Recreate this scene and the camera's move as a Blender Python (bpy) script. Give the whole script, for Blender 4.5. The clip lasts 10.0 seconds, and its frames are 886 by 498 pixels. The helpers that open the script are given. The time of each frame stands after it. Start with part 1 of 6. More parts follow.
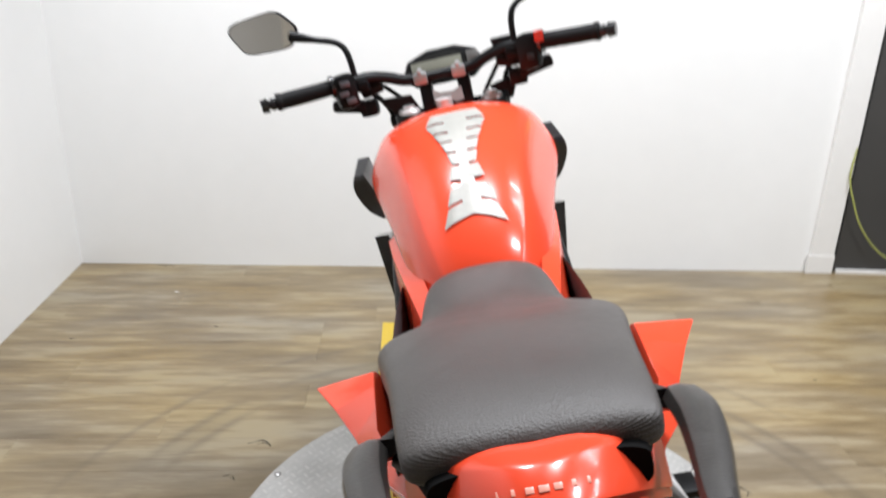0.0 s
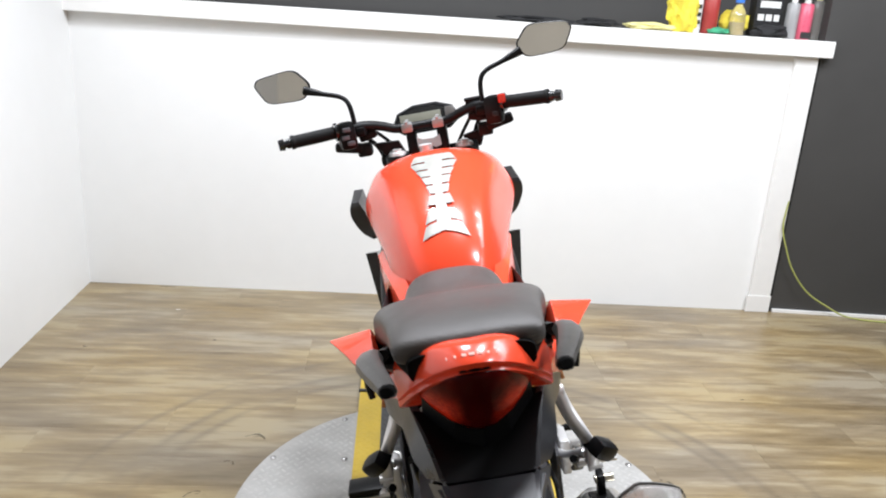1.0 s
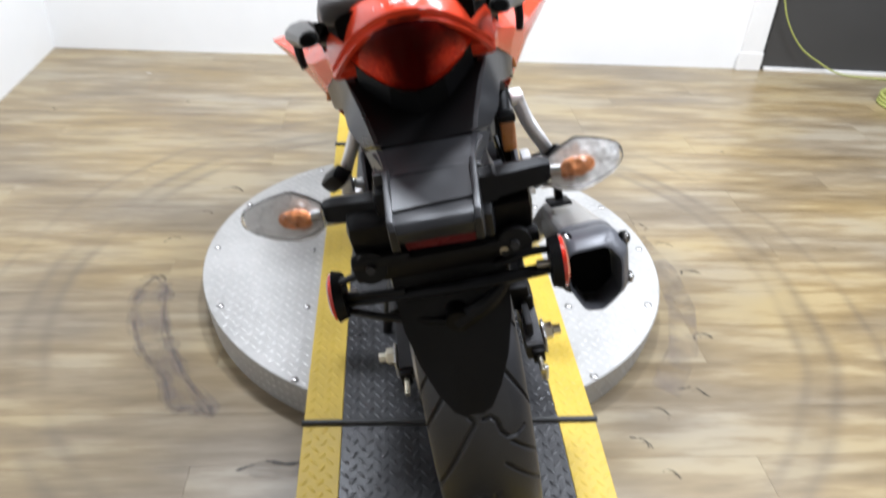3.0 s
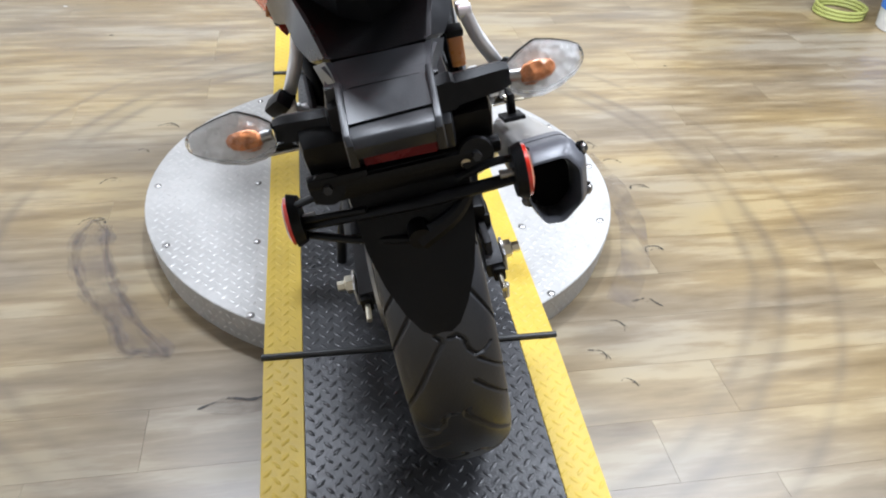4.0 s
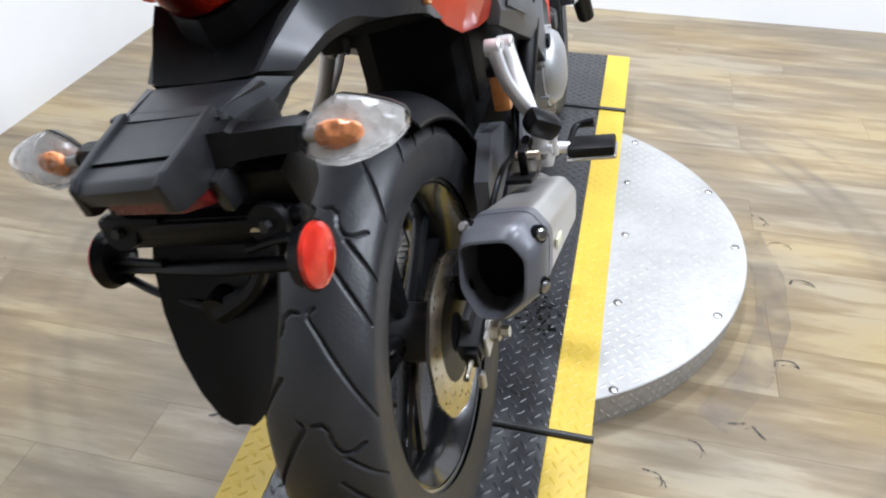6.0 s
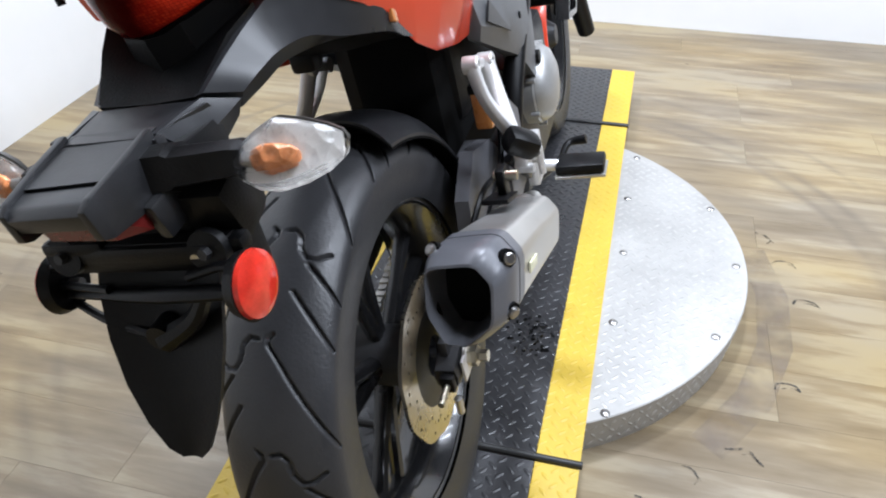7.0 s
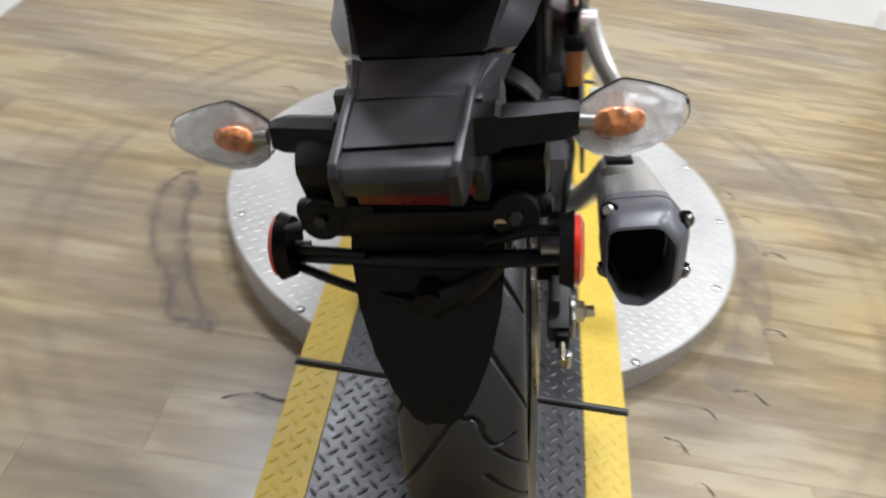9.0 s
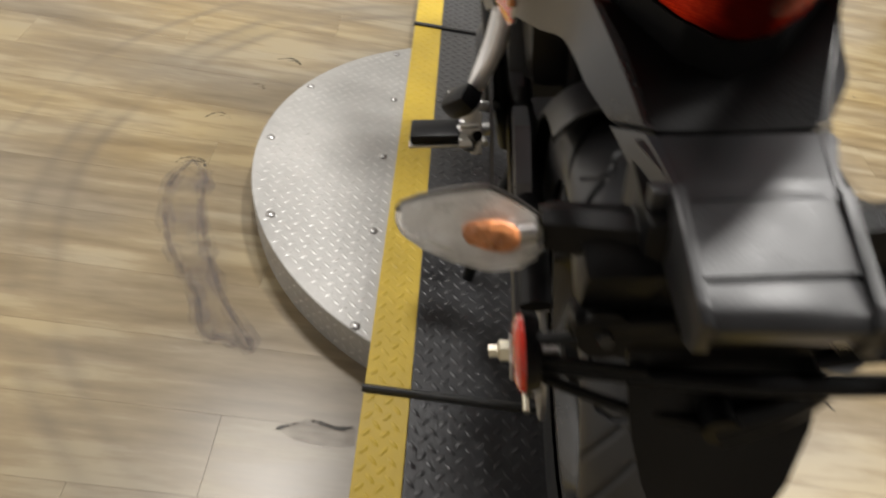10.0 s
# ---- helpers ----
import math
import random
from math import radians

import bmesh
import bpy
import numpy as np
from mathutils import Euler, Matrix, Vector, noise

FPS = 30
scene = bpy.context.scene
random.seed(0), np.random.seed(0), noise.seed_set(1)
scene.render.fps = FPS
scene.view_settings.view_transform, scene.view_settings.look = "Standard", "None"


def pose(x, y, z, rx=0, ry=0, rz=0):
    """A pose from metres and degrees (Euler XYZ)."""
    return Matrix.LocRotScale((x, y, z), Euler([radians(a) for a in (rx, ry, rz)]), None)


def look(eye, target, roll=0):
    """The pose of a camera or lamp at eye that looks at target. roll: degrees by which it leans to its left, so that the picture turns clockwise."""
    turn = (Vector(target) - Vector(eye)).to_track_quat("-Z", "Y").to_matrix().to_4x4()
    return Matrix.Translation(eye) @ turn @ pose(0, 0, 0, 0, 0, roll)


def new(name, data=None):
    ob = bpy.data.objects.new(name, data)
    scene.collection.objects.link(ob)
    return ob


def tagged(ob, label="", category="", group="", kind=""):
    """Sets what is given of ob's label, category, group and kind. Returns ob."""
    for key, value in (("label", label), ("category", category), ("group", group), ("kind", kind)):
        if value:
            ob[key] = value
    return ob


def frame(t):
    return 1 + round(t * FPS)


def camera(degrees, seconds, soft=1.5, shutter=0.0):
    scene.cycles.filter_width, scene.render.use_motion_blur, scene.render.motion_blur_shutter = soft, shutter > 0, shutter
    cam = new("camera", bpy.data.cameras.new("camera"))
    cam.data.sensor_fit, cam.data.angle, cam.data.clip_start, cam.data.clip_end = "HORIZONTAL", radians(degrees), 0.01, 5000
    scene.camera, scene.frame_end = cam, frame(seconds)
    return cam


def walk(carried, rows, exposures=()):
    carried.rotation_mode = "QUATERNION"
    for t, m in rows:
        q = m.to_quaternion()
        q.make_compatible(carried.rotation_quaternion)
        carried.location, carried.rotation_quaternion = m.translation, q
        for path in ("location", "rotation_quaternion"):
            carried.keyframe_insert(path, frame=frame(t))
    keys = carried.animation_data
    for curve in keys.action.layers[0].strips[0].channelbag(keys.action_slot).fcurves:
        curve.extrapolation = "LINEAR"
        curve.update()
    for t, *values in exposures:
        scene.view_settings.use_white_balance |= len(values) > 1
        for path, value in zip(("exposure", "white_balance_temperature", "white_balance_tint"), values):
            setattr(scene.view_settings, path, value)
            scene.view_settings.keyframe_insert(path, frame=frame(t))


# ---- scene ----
cam = camera(61.1, 10.0, soft=2.0, shutter=0.5)
PATH = [
    (0, (-0.212, -1.313, 1.335), (-0.121, 0.551, 0.616), 1.4),
    (0.1, (-0.218, -1.352, 1.348), (-0.126, 0.528, 0.674), 2.2),
    (0.2, (-0.223, -1.401, 1.354), (-0.101, 0.5, 0.745), 2.8),
    (0.3, (-0.232, -1.459, 1.363), (-0.092, 0.455, 0.801), 3.4),
    (0.4, (-0.242, -1.513, 1.364), (-0.102, 0.4, 0.798), 3.6),
    (0.5, (-0.238, -1.555, 1.365), (-0.11, 0.342, 0.746), 2.9),
    (0.7, (-0.253, -1.645, 1.394), (-0.109, 0.25, 0.769), 3.1),
    (1, (-0.226, -1.688, 1.396), (-0.081, 0.214, 0.795), 3.7),
    (1.3, (-0.196, -1.725, 1.389), (-0.094, 0.158, 0.724), 4.1),
    (1.5, (-0.165, -1.723, 1.363), (-0.063, 0.134, 0.626), 4.0),
    (1.7, (-0.154, -1.73, 1.351), (-0.058, 0.102, 0.556), 4.6),
    (2, (-0.145, -1.73, 1.326), (-0.055, 0.086, 0.493), 3.7),
    (2.5, (-0.147, -1.731, 1.299), (-0.032, 0.028, 0.347), 3.5),
    (2.8, (-0.144, -1.72, 1.273), (-0.012, -0.008, 0.247), 2.9),
    (3, (-0.151, -1.717, 1.252), (0.017, -0.051, 0.159), 3.4),
    (4.3, (-0.176, -1.702, 1.206), (0.144, -0.162, -0.03), 3.2),
    (4.5, (-0.184, -1.701, 1.193), (0.148, -0.164, -0.043), 3.5),
    (4.8, (-0.157, -1.702, 1.208), (0.217, -0.202, -0.06), 4.8),
    (4.9, (-0.143, -1.692, 1.21), (0.185, -0.182, -0.059), 3.7),
    (5, (-0.125, -1.68, 1.198), (0.112, -0.12, -0.031), 1.5),
    (5.1, (-0.096, -1.665, 1.208), (0.017, -0.078, -0.005), -1.6),
    (5.2, (-0.058, -1.642, 1.201), (-0.047, -0.039, 0.006), -3.0),
    (5.3, (-0.002, -1.619, 1.209), (-0.087, -0.002, 0.035), -2.6),
    (5.5, (0.112, -1.59, 1.201), (-0.163, 0.014, 0.039), -1.9),
    (5.7, (0.19, -1.554, 1.185), (-0.152, -0.001, -0.027), -0.2),
    (6.8, (0.287, -1.477, 1.181), (-0.137, 0.076, -0.005), -1.0),
    (7.0, (0.296, -1.472, 1.178), (-0.125, 0.084, -0.005), -0.8),
    (7.5, (0.303, -1.466, 1.181), (-0.122, 0.106, 0.021), -0.3),
    (8.0, (0.284, -1.488, 1.175), (-0.164, 0.087, 0.029), 0.2),
    (8.3, (0.232, -1.501, 1.17), (-0.214, 0.039, -0.026), 2.7),
    (8.4, (0.197, -1.502, 1.162), (-0.238, 0.031, -0.048), 3.5),
    (8.5, (0.163, -1.514, 1.164), (-0.255, 0.009, -0.063), 5.1),
    (8.6, (0.126, -1.517, 1.164), (-0.252, -0.008, -0.093), 6.5),
    (8.7, (0.084, -1.513, 1.161), (-0.239, -0.002, -0.11), 6.1),
    (8.8, (0.035, -1.532, 1.186), (-0.227, -0.045, -0.126), 5.4),
    (9, (-0.051, -1.521, 1.166), (-0.082, 0.021, -0.107), 8.1),
    (9.2, (-0.126, -1.513, 1.172), (-0.023, -0.011, -0.144), 7.8),
    (9.4, (-0.188, -1.51, 1.179), (-0.064, 0.011, -0.114), 8.9),
    (9.5, (-0.213, -1.506, 1.185), (-0.068, 0.03, -0.087), 10.1),
    (9.6, (-0.236, -1.497, 1.192), (-0.078, 0.028, -0.093), 10.6),
    (9.8, (-0.28, -1.441, 1.157), (-0.104, 0.038, -0.178), 10.9),
    (10, (-0.309, -1.368, 1.138), (-0.148, 0.095, -0.217), 12.4),
]
EXPOSURES = [(0, -0.30, 6250, 10), (1, -0.11, 6150, 10), (2.5, 0.16, 6000, 10), (4.5, 0.20, 5800, 10), (5.5, 0.14, 5800, 10), (7.5, 0.1, 5750, 10), (8.5, -0.04, 6100, 10), (9.5, -0.08, 6350, 10), (10, -0.10, 6900, 10)]
walk(cam, [(t, look(eye, target, roll)) for t, eye, target, roll in PATH], EXPOSURES)

# ---- world and light ----
world = bpy.data.worlds.new("World")
scene.world = world
world.use_nodes = True
world.node_tree.nodes["Background"].inputs["Color"].default_value = (0.9, 0.95, 1.0, 1)
world.node_tree.nodes["Background"].inputs["Strength"].default_value = 0.25


def ceiling_lamp(x, y, z, sx, sy, watts, tint=(1.0, 0.96, 0.9), shape="RECTANGLE"):
    data = bpy.data.lights.new("ceiling_lamp", "AREA")
    data.shape, data.size, data.size_y, data.energy, data.color = shape, sx, sy, watts, tint
    ob = new("ceiling_lamp", data)
    ob.matrix_world = pose(x, y, z, 0, 0, 0)
    return ob


COOL = (0.98, 0.985, 1.0)
for dy in (-0.2, 0.2):
    ceiling_lamp(1.75, 0.65 + dy, 2.86, 1.5, 0.06, 31, COOL)
ceiling_lamp(-0.75, 0.7, 2.86, 0.4, 0.4, 47, COOL, "DISK")
ceiling_lamp(0.1, 0.2, 2.86, 0.3, 0.3, 50, COOL, "DISK")
ceiling_lamp(1.0, -0.75, 2.86, 0.4, 0.4, 36, COOL, "DISK")
ceiling_lamp(2.6, -0.6, 2.86, 0.3, 1.2, 62, COOL)


# ---- materials ----
def mat(name, color, rough=0.5, metal=0.0, vary=0.15, scale=6.0, grain=0.0, grain_scale=300.0, coat=0.0, spread=0.08, spec=0.5, obj=False):
    """Paint, plastic, rubber or metal with large and small variation and a fine grain."""
    m = bpy.data.materials.new(name)
    m.use_nodes = True
    nt = m.node_tree
    b = nt.nodes["Principled BSDF"]
    b.inputs["Metallic"].default_value = metal
    b.inputs["Coat Weight"].default_value = coat
    b.inputs["Coat Roughness"].default_value = 0.04
    b.inputs["Specular IOR Level"].default_value = spec
    tc = nt.nodes.new("ShaderNodeTexCoord")
    n1 = nt.nodes.new("ShaderNodeTexNoise")
    n1.inputs["Scale"].default_value, n1.inputs["Detail"].default_value = scale, 6.0
    n2 = nt.nodes.new("ShaderNodeTexNoise")
    n2.inputs["Scale"].default_value, n2.inputs["Detail"].default_value = scale * 9, 4.0
    for n in (n1, n2):
        nt.links.new(tc.outputs["Object"], n.inputs["Vector"])
    mix = nt.nodes.new("ShaderNodeMath")
    mix.operation = "MULTIPLY_ADD"
    mix.inputs[1].default_value = 0.4
    nt.links.new(n2.outputs["Fac"], mix.inputs[0])
    nt.links.new(n1.outputs["Fac"], mix.inputs[2])
    ramp = nt.nodes.new("ShaderNodeValToRGB")
    ramp.color_ramp.elements[0].position, ramp.color_ramp.elements[1].position = 0.35, 1.0
    ramp.color_ramp.elements[0].color = (*[c * (1 - vary) for c in color], 1)
    ramp.color_ramp.elements[1].color = (*[min(1, c * (1 + vary)) for c in color], 1)
    nt.links.new(mix.outputs[0], ramp.inputs["Fac"])
    nt.links.new(ramp.outputs["Color"], b.inputs["Base Color"])
    rr = nt.nodes.new("ShaderNodeMapRange")
    rr.inputs["From Min"].default_value, rr.inputs["From Max"].default_value = 0.4, 1.0
    rr.inputs["To Min"].default_value, rr.inputs["To Max"].default_value = max(0.02, rough - spread), min(1, rough + spread)
    nt.links.new(mix.outputs[0], rr.inputs["Value"])
    nt.links.new(rr.outputs["Result"], b.inputs["Roughness"])
    if grain:
        n3 = nt.nodes.new("ShaderNodeTexNoise")
        n3.inputs["Scale"].default_value, n3.inputs["Detail"].default_value = grain_scale, 3.0
        nt.links.new(tc.outputs["Object"], n3.inputs["Vector"])
        bump = nt.nodes.new("ShaderNodeBump")
        bump.inputs["Strength"].default_value, bump.inputs["Distance"].default_value = grain, 0.002
        nt.links.new(n3.outputs["Fac"], bump.inputs["Height"])
        nt.links.new(bump.outputs["Normal"], b.inputs["Normal"])
    return m


def glassy(name, color, rough=0.03, transmission=1.0, ior=1.45):
    m = bpy.data.materials.new(name)
    m.use_nodes = True
    b = m.node_tree.nodes["Principled BSDF"]
    b.inputs["Base Color"].default_value = (*color, 1)
    b.inputs["Roughness"].default_value = rough
    b.inputs["Transmission Weight"].default_value = transmission
    b.inputs["IOR"].default_value = ior
    return m


def floor_material():
    """Grey-brown vinyl planks: streaky grain along x, each plank its own tone, worn tyre arcs round the turntable."""
    m = bpy.data.materials.new("vinyl_plank")
    m.use_nodes = True
    nt = m.node_tree
    b = nt.nodes["Principled BSDF"]
    N, L = nt.nodes.new, nt.links.new
    geo, info = N("ShaderNodeNewGeometry"), N("ShaderNodeObjectInfo")
    # every plank looks up the grain at its own offset
    off = N("ShaderNodeVectorMath")
    off.operation = "MULTIPLY_ADD"
    off.inputs[1].default_value, off.inputs[2].default_value = (37.0, 11.0, 5.0), (0, 0, 0)
    comb = N("ShaderNodeCombineXYZ")
    for k in range(3):
        L(info.outputs["Random"], comb.inputs[k])
    L(comb.outputs[0], off.inputs[0])
    add = N("ShaderNodeVectorMath")
    L(geo.outputs["Position"], add.inputs[0])
    L(off.outputs[0], add.inputs[1])
    scl = N("ShaderNodeVectorMath")
    scl.operation = "MULTIPLY"
    scl.inputs[1].default_value = (3.1, 21.0, 1.0)
    L(add.outputs[0], scl.inputs[0])
    grain = N("ShaderNodeTexNoise")
    grain.inputs["Scale"].default_value, grain.inputs["Detail"].default_value, grain.inputs["Roughness"].default_value = 1.0, 8.0, 0.6
    L(scl.outputs[0], grain.inputs["Vector"])
    scl2 = N("ShaderNodeVectorMath")
    scl2.operation = "MULTIPLY"
    scl2.inputs[1].default_value = (1.5, 4.2, 1.0)
    L(geo.outputs["Position"], scl2.inputs[0])
    cloud = N("ShaderNodeTexNoise")
    cloud.inputs["Scale"].default_value, cloud.inputs["Detail"].default_value = 1.0, 4.0
    L(scl2.outputs[0], cloud.inputs["Vector"])
    tone = N("ShaderNodeMath")
    tone.operation = "MULTIPLY_ADD"
    tone.inputs[1].default_value = 0.7
    L(cloud.outputs["Fac"], tone.inputs[0])
    L(grain.outputs["Fac"], tone.inputs[2])
    tone2 = N("ShaderNodeMath")
    tone2.operation = "MULTIPLY_ADD"
    tone2.inputs[1].default_value = 0.075
    L(info.outputs["Random"], tone2.inputs[0])
    L(tone.outputs[0], tone2.inputs[2])
    ramp = N("ShaderNodeValToRGB")
    cr = ramp.color_ramp
    cr.elements[0].position, cr.elements[1].position = 0.58, 1.2
    cr.elements[0].color, cr.elements[1].color = (0.124, 0.090, 0.050, 1), (0.292, 0.245, 0.168, 1)
    e = cr.elements.new(0.90)
    e.color = (0.229, 0.181, 0.116, 1)
    L(tone2.outputs[0], ramp.inputs["Fac"])
    # worn arcs left by tyres turning round the disc
    flat = N("ShaderNodeVectorMath")
    flat.operation = "MULTIPLY"
    flat.inputs[1].default_value = (1, 1, 0)
    L(geo.outputs["Position"], flat.inputs[0])
    length = N("ShaderNodeVectorMath")
    length.operation = "LENGTH"
    L(flat.outputs[0], length.inputs[0])
    arcs = N("ShaderNodeValToRGB")
    ac = arcs.color_ramp
    ac.elements[0].position, ac.elements[0].color = 0.0, (0, 0, 0, 1)
    ac.elements[1].position, ac.elements[1].color = 1.0, (0, 0, 0, 1)
    for p, v in ((0.25, 0.5), (0.30, 0.42), (0.34, 0.16), (0.36, 0.5), (0.40, 0.35), (0.425, 0.0), (0.505, 0.0), (0.517, 0.9), (0.527, 0.35), (0.54, 0.35), (0.552, 0.95), (0.565, 0.0), (0.61, 0.0), (0.62, 0.7), (0.63, 0.0)):
        ac.elements.new(p).color = (v, v, v, 1)
    half = N("ShaderNodeMath")
    half.operation = "MULTIPLY"
    half.inputs[1].default_value = 0.5
    wob = N("ShaderNodeTexNoise")
    wob.inputs["Scale"].default_value = 1.7
    L(geo.outputs["Position"], wob.inputs["Vector"])
    wadd = N("ShaderNodeMath")
    wadd.operation = "MULTIPLY_ADD"
    wadd.inputs[1].default_value = 0.08
    L(wob.outputs["Fac"], wadd.inputs[0])
    L(length.outputs["Value"], wadd.inputs[2])
    L(wadd.outputs[0], half.inputs[0])
    L(half.outputs[0], arcs.inputs["Fac"])
    patch = N("ShaderNodeTexNoise")
    patch.inputs["Scale"].default_value, patch.inputs["Detail"].default_value = 2.6, 5.0
    L(geo.outputs["Position"], patch.inputs["Vector"])
    pm = N("ShaderNodeMapRange")
    pm.inputs["From Min"].default_value, pm.inputs["From Max"].default_value = 0.34, 0.6
    pm.inputs["To Max"].default_value = 0.6
    L(patch.outputs["Fac"], pm.inputs["Value"])
    fac = N("ShaderNodeMath")
    fac.operation = "MULTIPLY"
    L(arcs.outputs["Color"], fac.inputs[0])
    L(pm.outputs["Result"], fac.inputs[1])
    wear = N("ShaderNodeMix")
    wear.data_type = "RGBA"
    wear.inputs["B"].default_value = (0.10, 0.078, 0.055, 1)
    L(fac.outputs[0], wear.inputs["Factor"])
    # broad yellowish and greyish fields
    hue = N("ShaderNodeTexNoise")
    hue.inputs["Scale"].default_value, hue.inputs["Detail"].default_value = 1.0, 3.0
    hs = N("ShaderNodeVectorMath")
    hs.operation = "MULTIPLY"
    hs.inputs[1].default_value = (1.3, 3.4, 1.0)
    L(geo.outputs["Position"], hs.inputs[0])
    L(hs.outputs[0], hue.inputs["Vector"])
    hr = N("ShaderNodeValToRGB")
    hr.color_ramp.elements[0].position, hr.color_ramp.elements[1].position = 0.36, 0.64
    hr.color_ramp.elements[0].color, hr.color_ramp.elements[1].color = (0.96, 0.98, 1.02, 1), (1.12, 1.03, 0.76, 1)
    L(hue.outputs["Fac"], hr.inputs["Fac"])
    tint = N("ShaderNodeMix")
    tint.data_type, tint.blend_type = "RGBA", "MULTIPLY"
    tint.inputs["Factor"].default_value = 1.0
    L(ramp.outputs["Color"], tint.inputs["A"])
    L(hr.outputs["Color"], tint.inputs["B"])
    L(tint.outputs["Result"], wear.inputs["A"])
    L(wear.outputs["Result"], b.inputs["Base Color"])
    rr = N("ShaderNodeMapRange")
    rr.inputs["To Min"].default_value, rr.inputs["To Max"].default_value = 0.24, 0.42
    b.inputs["Specular IOR Level"].default_value = 0.6
    L(grain.outputs["Fac"], rr.inputs["Value"])
    L(rr.outputs["Result"], b.inputs["Roughness"])
    bump = N("ShaderNodeBump")
    bump.inputs["Strength"].default_value, bump.inputs["Distance"].default_value = 0.05, 0.002
    L(grain.outputs["Fac"], bump.inputs["Height"])
    L(bump.outputs["Normal"], b.inputs["Normal"])
    return m


M_FLOOR = floor_material()
M_JOINT = mat("plank_joint", (0.19, 0.152, 0.10), 0.8)
M_WHITE = mat("white_wall_paint", (0.8, 0.8, 0.79), 0.55, vary=0.03, scale=1.3, grain=0.08, grain_scale=120)
M_TRIM = mat("white_trim_paint", (0.78, 0.77, 0.75), 0.4, vary=0.05, scale=3)
M_DARK = mat("dark_grey_wall_paint", (0.045, 0.0435, 0.0415), 0.6, vary=0.12, scale=1.5, grain=0.1, grain_scale=150)
M_BEIGE = mat("beige_wall_paint", (0.74, 0.69, 0.60), 0.7, vary=0.05, scale=1.5)
M_CEIL = mat("ceiling_paint", (0.26, 0.255, 0.245), 0.8, vary=0.03)
M_ALU = mat("tread_plate_aluminium", (0.415, 0.406, 0.388), 0.55, 0.3, vary=0.22, scale=5, grain=0.2, grain_scale=160, spread=0.12)
M_LUG = mat("worn_bright_lug", (0.45, 0.44, 0.42), 0.40, 0.3, vary=0.2, scale=30)
M_DECK = mat("black_tread_plate", (0.026, 0.026, 0.028), 0.34, 0.0, vary=0.45, scale=5, grain=0.25, grain_scale=220, spread=0.14)
M_YEL = mat("yellow_floor_paint", (0.58, 0.405, 0.042), 0.5, vary=0.14, scale=7, grain=0.25, grain_scale=200)
M_ROD = mat("black_hinge_rod", (0.02, 0.02, 0.02), 0.45)
M_BOLT = mat("bolt_steel", (0.35, 0.34, 0.33), 0.35, 1.0)
M_RED = mat("red_paint", (0.82, 0.07, 0.026), 0.25, vary=0.04, scale=2, coat=0.32, spec=0.35, spread=0.03)
M_SEAT = mat("grey_black_vinyl", (0.062, 0.055, 0.051), 0.48, vary=0.12, scale=9, grain=0.35, grain_scale=520)
M_BLK = mat("black_plastic", (0.004, 0.004, 0.0045), 0.40, spec=0.2, vary=0.25, scale=8, grain=0.18, grain_scale=420)
M_GRY = mat("grained_grey_plastic", (0.019, 0.0195, 0.022), 0.31, vary=0.2, scale=6, grain=0.06, grain_scale=600, spec=0.7)
M_COVERGREY = mat("mid_grey_plastic", (0.085, 0.087, 0.092), 0.42, vary=0.12, scale=7, grain=0.1, grain_scale=500)
M_HOOD = mat("grained_black_plastic", (0.016, 0.0163, 0.018), 0.38, vary=0.25, scale=7, grain=0.08, grain_scale=500, spec=0.5)
M_RAIL = mat("dull_grey_plastic", (0.042, 0.039, 0.036), 0.33, vary=0.15, scale=8, grain=0.2, grain_scale=500)
M_REDDARK = mat("dark_red_lens", (0.11, 0.007, 0.006), 0.25, vary=0.3, scale=30, spec=0.4)
M_GLOSS = mat("gloss_black_paint", (0.012, 0.012, 0.013), 0.22, vary=0.2, coat=0.4)
M_RUB = mat("tyre_rubber", (0.026, 0.026, 0.028), 0.42, spec=0.55, vary=0.25, scale=7, grain=0.2, grain_scale=260)
M_GRIP = mat("grip_rubber", (0.008, 0.008, 0.008), 0.6, vary=0.2, spec=0.15)
M_SIL = mat("silver_cast_alloy", (0.66, 0.65, 0.64), 0.36, 0.45, vary=0.12, scale=8, grain=0.12, grain_scale=300)
M_STEEL = mat("brushed_steel", (0.6, 0.59, 0.57), 0.38, 0.9, vary=0.2, scale=10)
M_EXH = mat("brushed_silencer_steel", (0.56, 0.55, 0.53), 0.34, 0.85, vary=0.12, scale=16, grain=0.10, grain_scale=320, spread=0.07)
M_PLATE = mat("pale_nameplate", (0.62, 0.60, 0.42), 0.4, vary=0.3, scale=90)
M_COVER = mat("dull_cast_alloy", (0.4, 0.4, 0.395), 0.42, 0.6, vary=0.15, scale=12, grain=0.15, grain_scale=300)
M_WET = mat("wet_black", (0.004, 0.004, 0.004), 0.06, vary=0.2, coat=1.0, spread=0.02)
M_DISC = mat("brake_disc_steel", (0.55, 0.52, 0.47), 0.3, 1.0, vary=0.2, scale=12)
M_ENG = mat("engine_black_alloy", (0.03, 0.03, 0.032), 0.45, 0.3, vary=0.25, grain=0.2)
M_SWING = mat("grey_painted_steel", (0.12, 0.12, 0.13), 0.4, 0.3, vary=0.15)
M_CARB = mat("exhaust_end_cap_grey", (0.105, 0.107, 0.118), 0.36, 0.1, vary=0.15, scale=20, spec=0.4)
# Near-black: soot in the bore, black parts, and shade inside the hugger and recess.
M_HOLE = mat("deep_black", (0.004, 0.004, 0.004), 0.85, spec=0.08)
